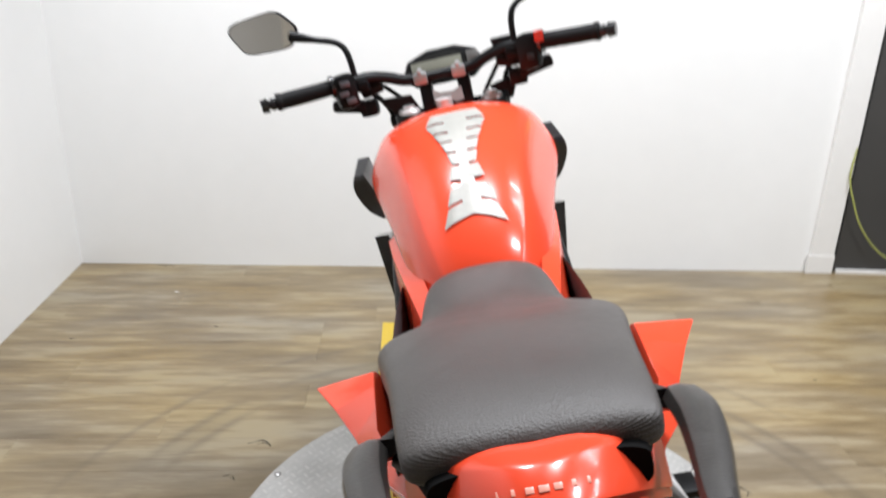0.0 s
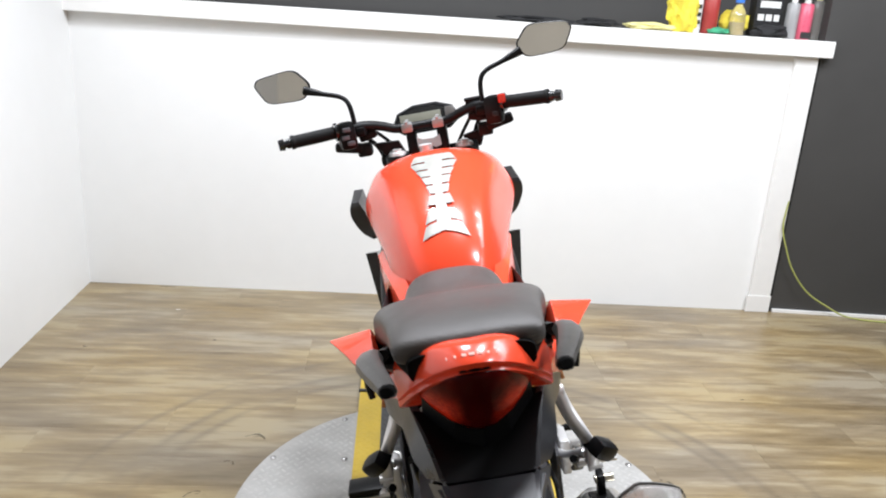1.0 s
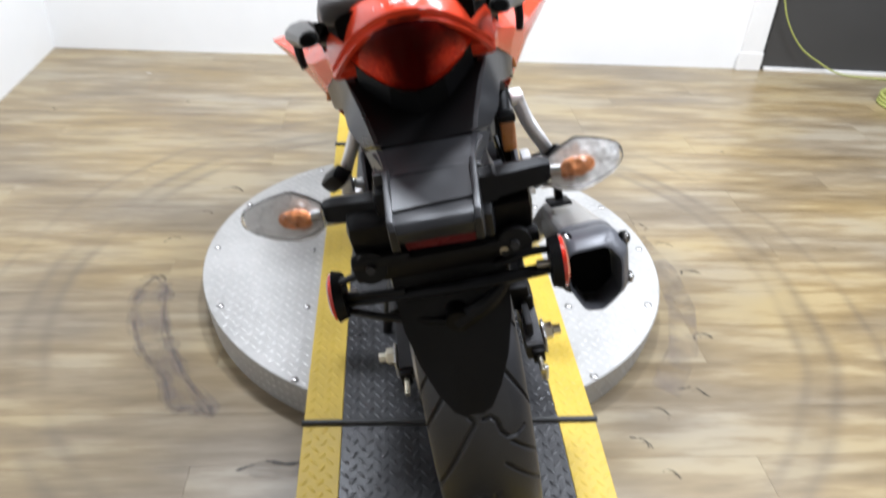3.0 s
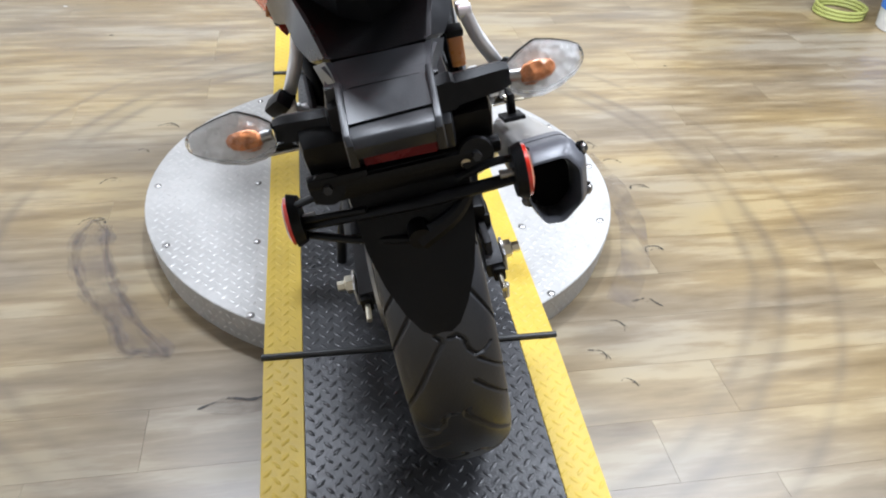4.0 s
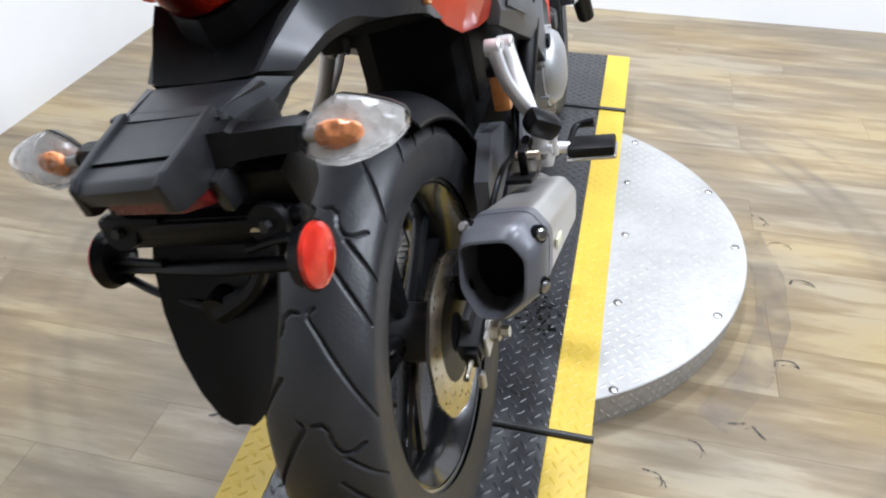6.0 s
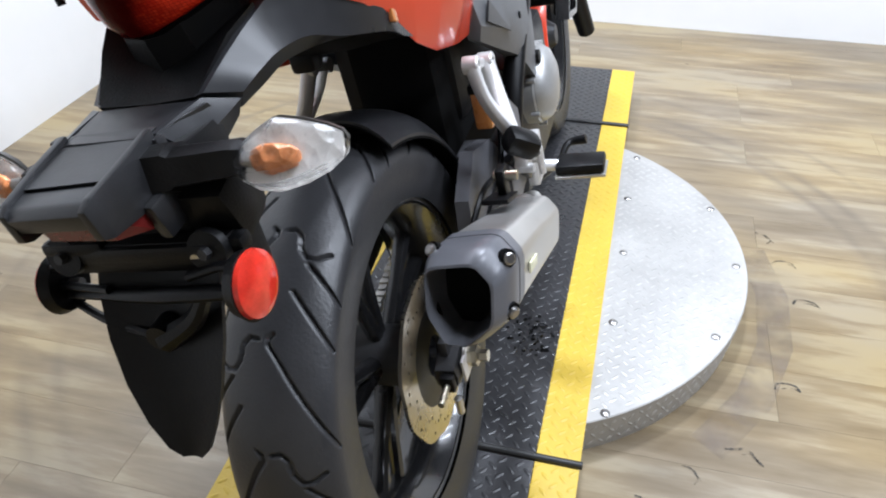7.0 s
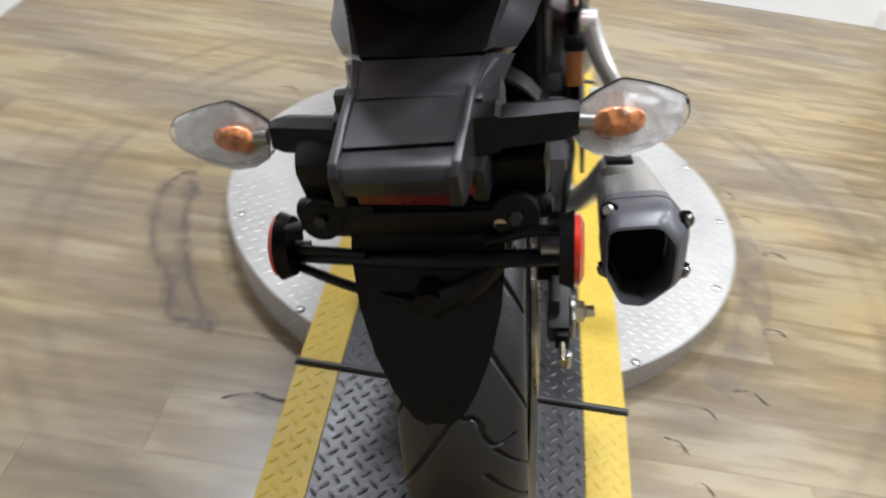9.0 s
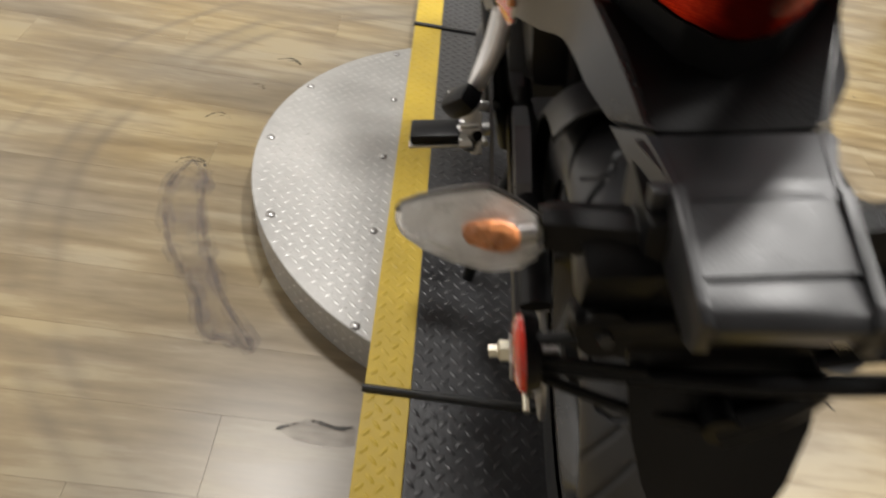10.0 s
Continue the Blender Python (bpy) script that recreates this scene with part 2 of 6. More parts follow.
M_LENS = glassy("clear_lens", (1.0, 1.0, 1.0), 0.17, 1.0, 1.13)


def add_prisms(m, scale, strength):
    """Moulded prisms in a lens or bowl: cell relief."""
    nt = m.node_tree
    tc = nt.nodes.new("ShaderNodeTexCoord")
    vo = nt.nodes.new("ShaderNodeTexVoronoi")
    vo.inputs["Scale"].default_value = scale
    bump = nt.nodes.new("ShaderNodeBump")
    bump.inputs["Strength"].default_value, bump.inputs["Distance"].default_value = strength, 0.004
    nt.links.new(tc.outputs["Object"], vo.inputs["Vector"])
    nt.links.new(vo.outputs["Distance"], bump.inputs["Height"])
    nt.links.new(bump.outputs["Normal"], nt.nodes["Principled BSDF"].inputs["Normal"])


add_prisms(M_LENS, 55.0, 0.4)
M_BOWL = mat("reflector_bowl", (0.56, 0.545, 0.52), 0.3, 0.15, vary=0.1, scale=60)
add_prisms(M_BOWL, 75.0, 0.45)
M_BULB = mat("amber_bulb", (0.46, 0.17, 0.06), 0.3, vary=0.8, scale=90)
add_prisms(M_BULB, 110.0, 0.9)


def lamp_lens():
    """Dark red lamp lens: small square prisms under a clear glossy coat."""
    m = mat("red_lamp_lens", (0.3, 0.01, 0.008), 0.12, vary=0.5, scale=18, coat=0.0, spec=0.05)
    nt = m.node_tree
    b = nt.nodes["Principled BSDF"]
    tc = nt.nodes.new("ShaderNodeTexCoord")
    br = nt.nodes.new("ShaderNodeTexBrick")
    br.offset, br.inputs["Scale"].default_value = 0.0, 190.0
    br.inputs["Brick Width"].default_value, br.inputs["Row Height"].default_value, br.inputs["Mortar Size"].default_value = 0.5, 0.5, 0.035
    mp = nt.nodes.new("ShaderNodeMapping")
    mp.inputs["Rotation"].default_value = (radians(90), 0, 0)
    nt.links.new(tc.outputs["Object"], mp.inputs["Vector"])
    nt.links.new(mp.outputs["Vector"], br.inputs["Vector"])
    br.inputs["Color1"].default_value, br.inputs["Color2"].default_value, br.inputs["Mortar"].default_value = (0.95, 0.060, 0.016, 1), (0.62, 0.022, 0.007, 1), (0.34, 0.01, 0.005, 1)
    # Glow of the lower side prisms, with dark middle and top, put into colour.
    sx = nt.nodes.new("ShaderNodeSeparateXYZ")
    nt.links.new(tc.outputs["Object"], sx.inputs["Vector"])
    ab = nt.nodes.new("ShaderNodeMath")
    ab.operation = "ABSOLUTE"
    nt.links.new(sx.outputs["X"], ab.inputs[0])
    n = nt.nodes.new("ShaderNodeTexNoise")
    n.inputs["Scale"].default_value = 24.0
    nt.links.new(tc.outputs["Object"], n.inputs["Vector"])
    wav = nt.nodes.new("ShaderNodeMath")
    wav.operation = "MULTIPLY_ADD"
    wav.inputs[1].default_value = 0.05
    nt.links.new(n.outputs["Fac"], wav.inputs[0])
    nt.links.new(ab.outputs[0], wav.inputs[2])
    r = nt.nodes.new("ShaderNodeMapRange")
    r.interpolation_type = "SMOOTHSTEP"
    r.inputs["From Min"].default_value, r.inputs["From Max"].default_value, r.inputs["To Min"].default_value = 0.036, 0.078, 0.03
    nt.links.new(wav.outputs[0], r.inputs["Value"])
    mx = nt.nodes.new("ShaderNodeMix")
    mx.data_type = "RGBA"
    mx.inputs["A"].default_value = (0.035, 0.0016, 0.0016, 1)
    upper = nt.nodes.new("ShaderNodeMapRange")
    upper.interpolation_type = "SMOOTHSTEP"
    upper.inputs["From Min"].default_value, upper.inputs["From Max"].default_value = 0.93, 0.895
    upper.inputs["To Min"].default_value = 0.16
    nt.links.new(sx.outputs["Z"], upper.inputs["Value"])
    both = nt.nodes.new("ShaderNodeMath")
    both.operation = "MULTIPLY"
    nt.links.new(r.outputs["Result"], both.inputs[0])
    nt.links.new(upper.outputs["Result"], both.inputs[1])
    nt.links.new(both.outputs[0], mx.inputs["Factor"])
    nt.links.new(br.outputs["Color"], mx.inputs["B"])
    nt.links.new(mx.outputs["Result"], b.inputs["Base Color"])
    return m


M_REDLENS = lamp_lens()
M_REFLECT = mat("red_reflector", (0.58, 0.028, 0.014), 0.18, vary=0.3, scale=60, coat=0.6)
M_MIRROR = mat("mirror_glass", (0.85, 0.84, 0.82), 0.03, 1.0, vary=0.0, spread=0.0)
M_PAD = mat("silver_grey_pad", (0.37, 0.36, 0.33), 0.42, 0.1, vary=0.18, scale=14, grain=0.1)
M_LETTER = mat("pale_lettering", (0.66, 0.26, 0.19), 0.35, vary=0.2, scale=60)
M_LCD = mat("display_glass", (0.02, 0.02, 0.02), 0.12, coat=0.6)
M_SCREEN = mat("lcd_screen", (0.2, 0.2, 0.16), 0.3, coat=0.3)
M_BRASS = mat("zinc_fastener", (0.6, 0.56, 0.45), 0.3, 1.0)
M_ORANGE = mat("amber_reflector", (0.5, 0.19, 0.05), 0.3, coat=0.5)
M_CABLE = mat("yellow_green_cable", (0.34, 0.36, 0.1), 0.45)


def worn(name, color, alpha, lo=0.4, hi=0.6, scale=30.0):
    """A thin patchy stain: the surface below shows through."""
    m = mat(name, color, 0.6, vary=0.3, scale=20)
    nt = m.node_tree
    g = nt.nodes.new("ShaderNodeNewGeometry")
    n = nt.nodes.new("ShaderNodeTexNoise")
    n.inputs["Scale"].default_value, n.inputs["Detail"].default_value = scale, 5.0
    r = nt.nodes.new("ShaderNodeMapRange")
    r.inputs["From Min"].default_value, r.inputs["From Max"].default_value, r.inputs["To Max"].default_value = lo, hi, alpha
    nt.links.new(g.outputs["Position"], n.inputs["Vector"])
    nt.links.new(n.outputs["Fac"], r.inputs["Value"])
    nt.links.new(r.outputs["Result"], nt.nodes["Principled BSDF"].inputs["Alpha"])
    return m


M_SCUFF = worn("dark_scuff", (0.04, 0.034, 0.028), 0.9, 0.38, 0.58, 45.0)
M_STAIN = worn("grey_stain", (0.19, 0.155, 0.132), 0.36, 0.32, 0.68, 16.0)
M_STAINLINE = worn("grey_stain_edge", (0.125, 0.098, 0.086), 0.58, 0.34, 0.66, 26.0)


# ---- mesh helpers ----
def mesh_object(name, bm, material, smooth=True, angle=38):
    me = bpy.data.meshes.new(name)
    bmesh.ops.recalc_face_normals(bm, faces=bm.faces)
    bm.to_mesh(me)
    bm.free()
    me.materials.append(material)
    if smooth:
        me.polygons.foreach_set("use_smooth", [True] * len(me.polygons))
        me.set_sharp_from_angle(angle=radians(angle))
    return new(name, me)


def part(name, bm, material, parent, label="", smooth=True, angle=38):
    ob = mesh_object(name, bm, material, smooth, angle)
    ob.parent = parent
    if label:
        tagged(ob, label)
    return ob


def stuffed(ob):
    return tagged(ob, kind="stuff")


def box(bm, c, s, bevel=0.0, m=None, taper=1.0):
    g = bmesh.ops.create_cube(bm, size=1.0)
    for v in g["verts"]:
        k = taper if v.co.z > 0 else 1.0
        v.co = Vector((v.co.x * s[0] * k, v.co.y * s[1] * k, v.co.z * s[2]))
    if bevel:
        es = list({e for v in g["verts"] for e in v.link_edges})
        r = bmesh.ops.bevel(bm, geom=es, offset=bevel, segments=2, profile=0.6, affect="EDGES")
        vs = list({v for f in r["faces"] for v in f.verts} | {v for v in g["verts"] if v.is_valid})
    else:
        vs = g["verts"]
    t = Matrix.Translation(c) @ (m or Matrix())
    for v in vs:
        v.co = t @ v.co
    return bm


def bx(c, s, bevel=0.004, m=None, taper=1.0):
    return box(bmesh.new(), c, s, bevel, m, taper)


def loft(rings, caps=True, closed=False, bm=None):
    """A skin over rings of equally many points."""
    bm = bm or bmesh.new()
    vs = [[bm.verts.new(p) for p in r] for r in rings]
    n = len(vs[0])
    pairs = list(zip(vs, vs[1:])) + ([(vs[-1], vs[0])] if closed else [])
    for a, b in pairs:
        for k in range(n):
            bm.faces.new((a[k], a[(k + 1) % n], b[(k + 1) % n], b[k]))
    if caps and not closed:
        bm.faces.new(vs[0][::-1])
        bm.faces.new(vs[-1])
    return bm


def curve_points(points, n):
    """A smooth line (Catmull-Rom) through the points, with n steps in each span."""
    p = [Vector(q) for q in points]
    p = [p[0] * 2 - p[1]] + p + [p[-1] * 2 - p[-2]]
    out = []
    for a, b, c, d in zip(p, p[1:], p[2:], p[3:]):
        for k in range(n):
            t = k / n
            out.append(0.5 * (2 * b + (c - a) * t + (2 * a - 5 * b + 4 * c - d) * t * t + (3 * b - a - 3 * c + d) * t**3))
    return out + [p[-2].copy()]


def tube(points, radius, seg=12, n=6, bm=None, flat=1.0):
    """A rod along a smooth line; radius: one number, or one for each given point. flat squeezes it in its second axis."""
    line = curve_points(points, n) if n > 1 else [Vector(p) for p in points]
    rr = [radius] * len(points) if isinstance(radius, (int, float)) else list(radius)
    rad = np.interp(np.linspace(0, len(points) - 1, len(line)), range(len(points)), rr).tolist()
    up, rings = None, []
    for k, p in enumerate(line):
        d = (line[min(k + 1, len(line) - 1)] - line[max(k - 1, 0)]).normalized()
        if up is None:
            up = d.orthogonal() if abs(d.z) > 0.9 else Vector((0, 0, 1))
        up = (up - d * up.dot(d)).normalized()
        side = d.cross(up)
        rings.append([p + rad[k] * (math.cos(a) * side + flat * math.sin(a) * up) for a in (2 * math.pi * j / seg for j in range(seg))])
    return loft(rings, bm=bm)


def lathe(profile, seg=48, axis="x", at=(0, 0, 0), closed=False, bm=None):
    """Turns (along, radius) pairs round an axis."""
    rings = []
    for k in range(seg):
        a = 2 * math.pi * k / seg
        c, s = math.cos(a), math.sin(a)
        put = {"x": lambda h, r: (h, r * c, r * s), "y": lambda h, r: (r * c, h, r * s), "z": lambda h, r: (r * c, r * s, h)}[axis]
        rings.append([Vector(at) + Vector(put(h, r)) for h, r in profile])
    bm = bm or bmesh.new()
    vs = [[bm.verts.new(p) for p in r] for r in rings]
    n = len(profile)
    for k in range(seg):
        a, b = vs[k], vs[(k + 1) % seg]
        for j in range(n if closed else n - 1):
            q = [a[j], a[(j + 1) % n], b[(j + 1) % n], b[j]]
            bm.faces.new(q)
    if not closed:
        for j in (0, n - 1):
            if profile[j][1] > 1e-5:
                bm.faces.new([v[j] for v in vs])
    bmesh.ops.remove_doubles(bm, verts=bm.verts, dist=1e-6)
    return bm


def rod(a, b, r, seg=14, r2=None, bm=None):
    return tube([a, b], [r, r if r2 is None else r2], seg, 1, bm)


def smooth_rings(rings, n=5):
    """More rings between the given ones, along smooth lines, so that corners stay crisp."""
    lines = [curve_points(line, n) for line in zip(*rings)]
    return [list(r) for r in zip(*lines)]


def oval(v, hu, lo, hi, p=2.6, n=28, cu=0.0, pinch=0.0):
    """A rounded section across the bike at the distance v: half width, lower and upper edge; pinch draws in its lower half."""
    c, h = (lo + hi) / 2, (hi - lo) / 2
    pts = []
    for k in range(n):
        a = 2 * math.pi * k / n
        x, z = math.cos(a), math.sin(a)
        x, z = math.copysign(abs(x) ** (2 / p), x), math.copysign(abs(z) ** (2 / p), z)
        w = 1 - pinch * max(0, -z)
        pts.append(Vector((cu + hu * x * w, v, c + h * z)))
    return pts


def plate(poly, thick, bevel=0.0):
    """A flat panel with thickness from an outline of 3D points (in one plane, or nearly)."""
    bm = bmesh.new()
    p = [Vector(q) for q in poly]
    nrm = Vector((0, 0, 0))
    for a, b in zip(p, p[1:] + p[:1]):
        nrm += a.cross(b)
    nrm.normalize()
    top = [bm.verts.new(q + nrm * thick / 2) for q in p]
    bot = [bm.verts.new(q - nrm * thick / 2) for q in p]
    bm.faces.new(top)
    bm.faces.new(bot[::-1])
    for k in range(len(p)):
        j = (k + 1) % len(p)
        bm.faces.new((top[k], bot[k], bot[j], top[j]))
    if bevel:
        bmesh.ops.bevel(bm, geom=list(bm.edges), offset=bevel, segments=2, profile=0.6, affect="EDGES")
    return bm


def merge(*bms):
    out = bmesh.new()
    for b in bms:
        me = bpy.data.meshes.new("piece")
        b.to_mesh(me)
        b.free()
        out.from_mesh(me)
        bpy.data.meshes.remove(me)
    return out


def moved(bm, m):
    bmesh.ops.transform(bm, matrix=m, verts=bm.verts)
    return bm


def mirrored(bm):
    """The same mesh on the other side of the bike."""
    out = bm.copy()
    for v in out.verts:
        v.co.x = -v.co.x
    bmesh.ops.reverse_faces(out, faces=out.faces)
    return out


# ---- room ----
FLOOR_W, FLOOR_E, FLOOR_S, FLOOR_N = -1.76, 3.6, -4.2, 1.95
sub = tagged(mesh_object("floor", bx(((FLOOR_W + FLOOR_E) / 2, -1.0, -0.06), (FLOOR_E - FLOOR_W + 0.4, 7.0, 0.112), 0), M_JOINT, False), "grey-brown wood-look vinyl plank floor, scuffed by tyres", "floor", kind="structure")

WALL_TOP, LEDGE_TOP, CEIL = 1.30, 1.375, 2.9
NORTH = Matrix.Translation((0, 1.912, 0)) @ pose(0, 0, 0, 0, 0, -0.9)


def placed(ob, m, label, category):
    ob.matrix_world = m
    return tagged(ob, label, category, kind="structure")


placed(mesh_object("wall_north", bx((0.02, 0.06, WALL_TOP / 2), (3.50, 0.12, WALL_TOP), 0), M_WHITE, False), NORTH, "white painted low partition wall behind the motorcycle", "wall")
placed(mesh_object("trim", bx((0.05, 0.17, (WALL_TOP + LEDGE_TOP) / 2), (3.54, 0.44, LEDGE_TOP - WALL_TOP), 0.004), M_TRIM, False), NORTH, "white painted ledge board on top of the partition wall", "ledge")
placed(mesh_object("trim", bx((1.715, -0.008, WALL_TOP / 2), (0.11, 0.022, WALL_TOP - 0.004), 0.003), M_TRIM, False), NORTH, "white upright end board of the partition wall", "trim")
placed(mesh_object("trim", bx((1.712, -0.016, 0.045), (0.125, 0.012, 0.09), 0.002), M_TRIM, False), NORTH, "small white foot block at the end of the partition", "trim")
placed(mesh_object("wall_west", bx((-0.06, -3.1, CEIL / 2), (0.12, 6.7, CEIL), 0), M_WHITE, False), Matrix.Translation((-1.708, 1.93, 0)) @ pose(0, 0, 0, 0, 0, 1.6), "plain white painted side wall", "wall")
we = mesh_object("wall_east", bx((FLOOR_E + 0.06, -1.0, CEIL / 2), (0.12, 7.0, CEIL), 0), M_DARK, False)
tagged(we, "plain dark grey end wall", "wall", kind="structure")
ws = mesh_object("wall_south", bx((1.0, FLOOR_S - 0.06, CEIL / 2), (5.6, 0.12, CEIL), 0), M_BEIGE, False)
tagged(ws, "plain beige wall closing the room", "wall", kind="structure")
ce = mesh_object("ceiling", bx((1.0, -0.9, CEIL + 0.05), (5.8, 7.2, 0.1), 0), M_CEIL, False)
tagged(ce, "plain grey ceiling", "ceiling", kind="structure")
wb = mesh_object("wall_north_2", bx((1.0, 2.42, CEIL / 2), (5.6, 0.12, CEIL), 0), M_DARK, False)
tagged(wb, "dark grey wall behind the ledge", "wall", kind="structure")
wd = mesh_object("wall_north_3", bx((0, 0, CEIL / 2), (2.0, 0.1, CEIL), 0), M_DARK, False)
wd.matrix_world = Matrix.Translation((1.79, 1.93, 0)) @ pose(0, 0, 0, 0, 0, -4) @ Matrix.Translation((1.0, 0, 0))
tagged(wd, "dark grey painted wall beside the partition", "wall", kind="structure")
bb = mesh_object("baseboard", bx((0, 0, 0.009), (1.98, 0.014, 0.018), 0.002), M_TRIM, False)
bb.matrix_world = Matrix.Translation((1.79, 1.93, 0)) @ pose(0, 0, 0, 0, 0, -4) @ Matrix.Translation((1.0, -0.058, 0))
tagged(bb, "thin white strip along the foot of the dark wall", "baseboard", kind="structure")

# ---- turntable and ramp ----
def lug_mesh(spots, length, width, height):
    """Raised lens-shaped lugs of tread plate at (x, y, z, degrees)."""
    base = [(-0.5, 0, 0), (-0.22, -0.5, 0), (0.22, -0.5, 0), (0.5, 0, 0), (0.22, 0.5, 0), (-0.22, 0.5, 0), (-0.26, 0, 1), (0.26, 0, 1)]
    quads = [(0, 1, 6), (1, 2, 7, 6), (2, 3, 7), (3, 4, 7), (4, 5, 6, 7), (5, 0, 6)]
    vs, fs = [], []
    for x, y, z, deg in spots:
        c, s, k = math.cos(radians(deg)), math.sin(radians(deg)), len(vs)
        for a, b, h in base:
            a, b = a * length, b * width
            vs.append((x + a * c - b * s, y + a * s + b * c, z + h * height))
        fs += [tuple(k + j for j in q) for q in quads]
    me = bpy.data.meshes.new("lugs")
    me.from_pydata(vs, [], fs)
    me.polygons.foreach_set("use_smooth", [True] * len(me.polygons))
    return me


def lugs(spots, material, parent, length=0.024, width=0.0072, height=0.0019):
    me = lug_mesh(spots, length, width, height)
    me.materials.append(material)
    ob = new("tread_relief", me)
    ob.parent = parent
    return stuffed(ob)


def lug_grid(x0, x1, y0, y1, z, keep=lambda x, y: True, pitch=0.031):
    """Rows of lugs that slant one way and the other in turn, each row set off by half a step."""
    out = []
    step = pitch / 2
    for j in range(int((y1 - y0) / step)):
        for i in range(int((x1 - x0) / pitch) + 1):
            x, y = x0 + (i + (0.25 if j % 2 else 0.75)) * pitch, y0 + (j + 0.5) * step
            if x < x1 and keep(x, y):
                out.append((x, y, z, 45 if j % 2 else -45))
    return out


DISC_TOP, DISC_R, DISC_Y = 0.091, 0.624, 0.035
turntable = tagged(new("turntable"), "round silver tread-plate turntable platform on the floor", "turntable")
turntable.location = (0, DISC_Y, 0)
part("platform", lathe([(0.0, 0.0), (0.0, DISC_R - 0.012), (DISC_TOP - 0.002, DISC_R - 0.002), (DISC_TOP, DISC_R - 0.004), (DISC_TOP, 0.0)], 128, "z"), M_ALU, turntable, angle=25)
lugs(lug_grid(-0.62, 0.62, -0.62, 0.62, DISC_TOP, lambda x, y: abs(x) > 0.315 and math.hypot(x, y) < DISC_R - 0.015), M_LUG, turntable, 0.021, 0.0062, 0.0013)
side = []
for k in range(190):
    for r, zz in enumerate((0.02, 0.045, 0.07)):
        side.append((k * 2 * math.pi / 190, zz, 45 if (k + r) % 2 else -45))
bm = bmesh.new()
for a, zz, deg in side:
    m = Matrix.Rotation(a, 4, "Z") @ Matrix.Translation((DISC_R - 0.012 + 0.01 * zz / DISC_TOP, 0, zz)) @ Matrix.Rotation(radians(deg), 4, "X")
    v = [bm.verts.new(m @ Vector(p)) for p in ((0, -0.012, 0), (0, 0, -0.004), (0, 0.012, 0), (0, 0, 0.004), (0.0018, 0, 0))]
    for i in range(4):
        bm.faces.new((v[i], v[(i + 1) % 4], v[4]))
stuffed(part("side_relief", bm, M_LUG, turntable, smooth=False))
for x, y in [(s * a, b) for s in (-1, 1) for a, b in ((0.337, -0.51), (0.544, -0.243), (0.597, 0.02), (0.545, 0.26), (0.345, 0.49), (0.332, -0.249), (0.337, 0.012), (0.332, 0.26))]:
    part("bolt", lathe([(DISC_TOP - 0.001, 0.0095), (DISC_TOP + 0.002, 0.0095), (DISC_TOP + 0.0045, 0.006), (DISC_TOP + 0.005, 0.0)], 10, "z", (x, y, 0)), M_BOLT, turntable)

RAMP_Z, HALF, EDGE = 0.0955, 0.305, 0.078


def ramp_section(name, y0, y1, label, tilt=0.0):
    """A black tread-plate deck between two yellow painted edges, hinged at y1 (near) or y0."""
    th = new(name)
    tagged(th, label, "ramp")
    th.matrix_world = pose(0, y0 if tilt >= 0 else y1, RAMP_Z, 0, 0, 0) @ pose(0, 0, 0, -tilt if tilt < 0 else tilt, 0, 0)
    a, b = (0, y1 - y0) if tilt >= 0 else (y0 - y1, 0)
    mid, ln = (a + b) / 2, b - a - 0.006
    part("deck", bx((0, mid, -0.004), (2 * (HALF - EDGE) - 0.002, ln, 0.008), 0.001), M_DECK, th, smooth=False)
    for s in (-1, 1):
        part("edge_strip", bx((s * (HALF - EDGE / 2), mid, -0.004), (EDGE, ln, 0.008), 0.001), M_YEL, th, "worn yellow painted edge strip", smooth=False)
        part("side_rail", bx((s * (HALF - 0.012), mid, -0.024), (0.018, ln - 0.01, 0.03), 0.002), M_ROD, th, smooth=False)
    g = lug_grid(-HALF + 0.004, HALF - 0.004, a + 0.006, b - 0.006, 0.0)
    lugs([q for q in g if abs(q[0]) < HALF - EDGE - 0.006], M_DECK, th)
    lugs([q for q in g if abs(q[0]) > HALF - EDGE + 0.006], M_YEL, th)
    return th


ramp_section("ramp_deck", -0.604, 0.709, "black tread-plate track with yellow edges on the turntable")
ramp_section("ramp_deck", 0.721, 1.155, "short black tread-plate end deck with yellow edges")
ramp_section("ramp_deck", -1.62, -0.616, "black tread-plate loading ramp with yellow edges, sloping to the floor", -3.6)
for y in (-0.61, 0.715):
    hr = mesh_object("hinge_rod", rod((-HALF - 0.004, y, RAMP_Z + 0.001), (HALF + 0.004, y, RAMP_Z + 0.001), 0.007, 12), M_ROD)
    tagged(hr, "thin black hinge rod across the ramp joint", "hinge", "hinge rods of the ramp")
for x in (-0.27, 0.27):
    tagged(mesh_object("ramp_support", bx((x, 0.93, 0.043), (0.03, 0.42, 0.085), 0.002), M_ROD, False), "black steel support under the end deck", "support", "supports of the end deck")

# ---- motorcycle ----
BIKE = pose(0.071, -0.731, 0.095, 0, -12, 0)
bike = tagged(new("motorcycle"), "red naked motorcycle leaning on its side stand on the turntable", "motorcycle")
bike.matrix_world = BIKE
STEER = Matrix.Translation((0, 1.09, 0.95)) @ pose(0, 0, 0, 0, -2, -5) @ Matrix.Translation((0, -1.09, -0.95))


def bp(name, bm, material, label="", angle=38, parent=None):
    return part(name, bm, material, parent or bike, label, True, angle)


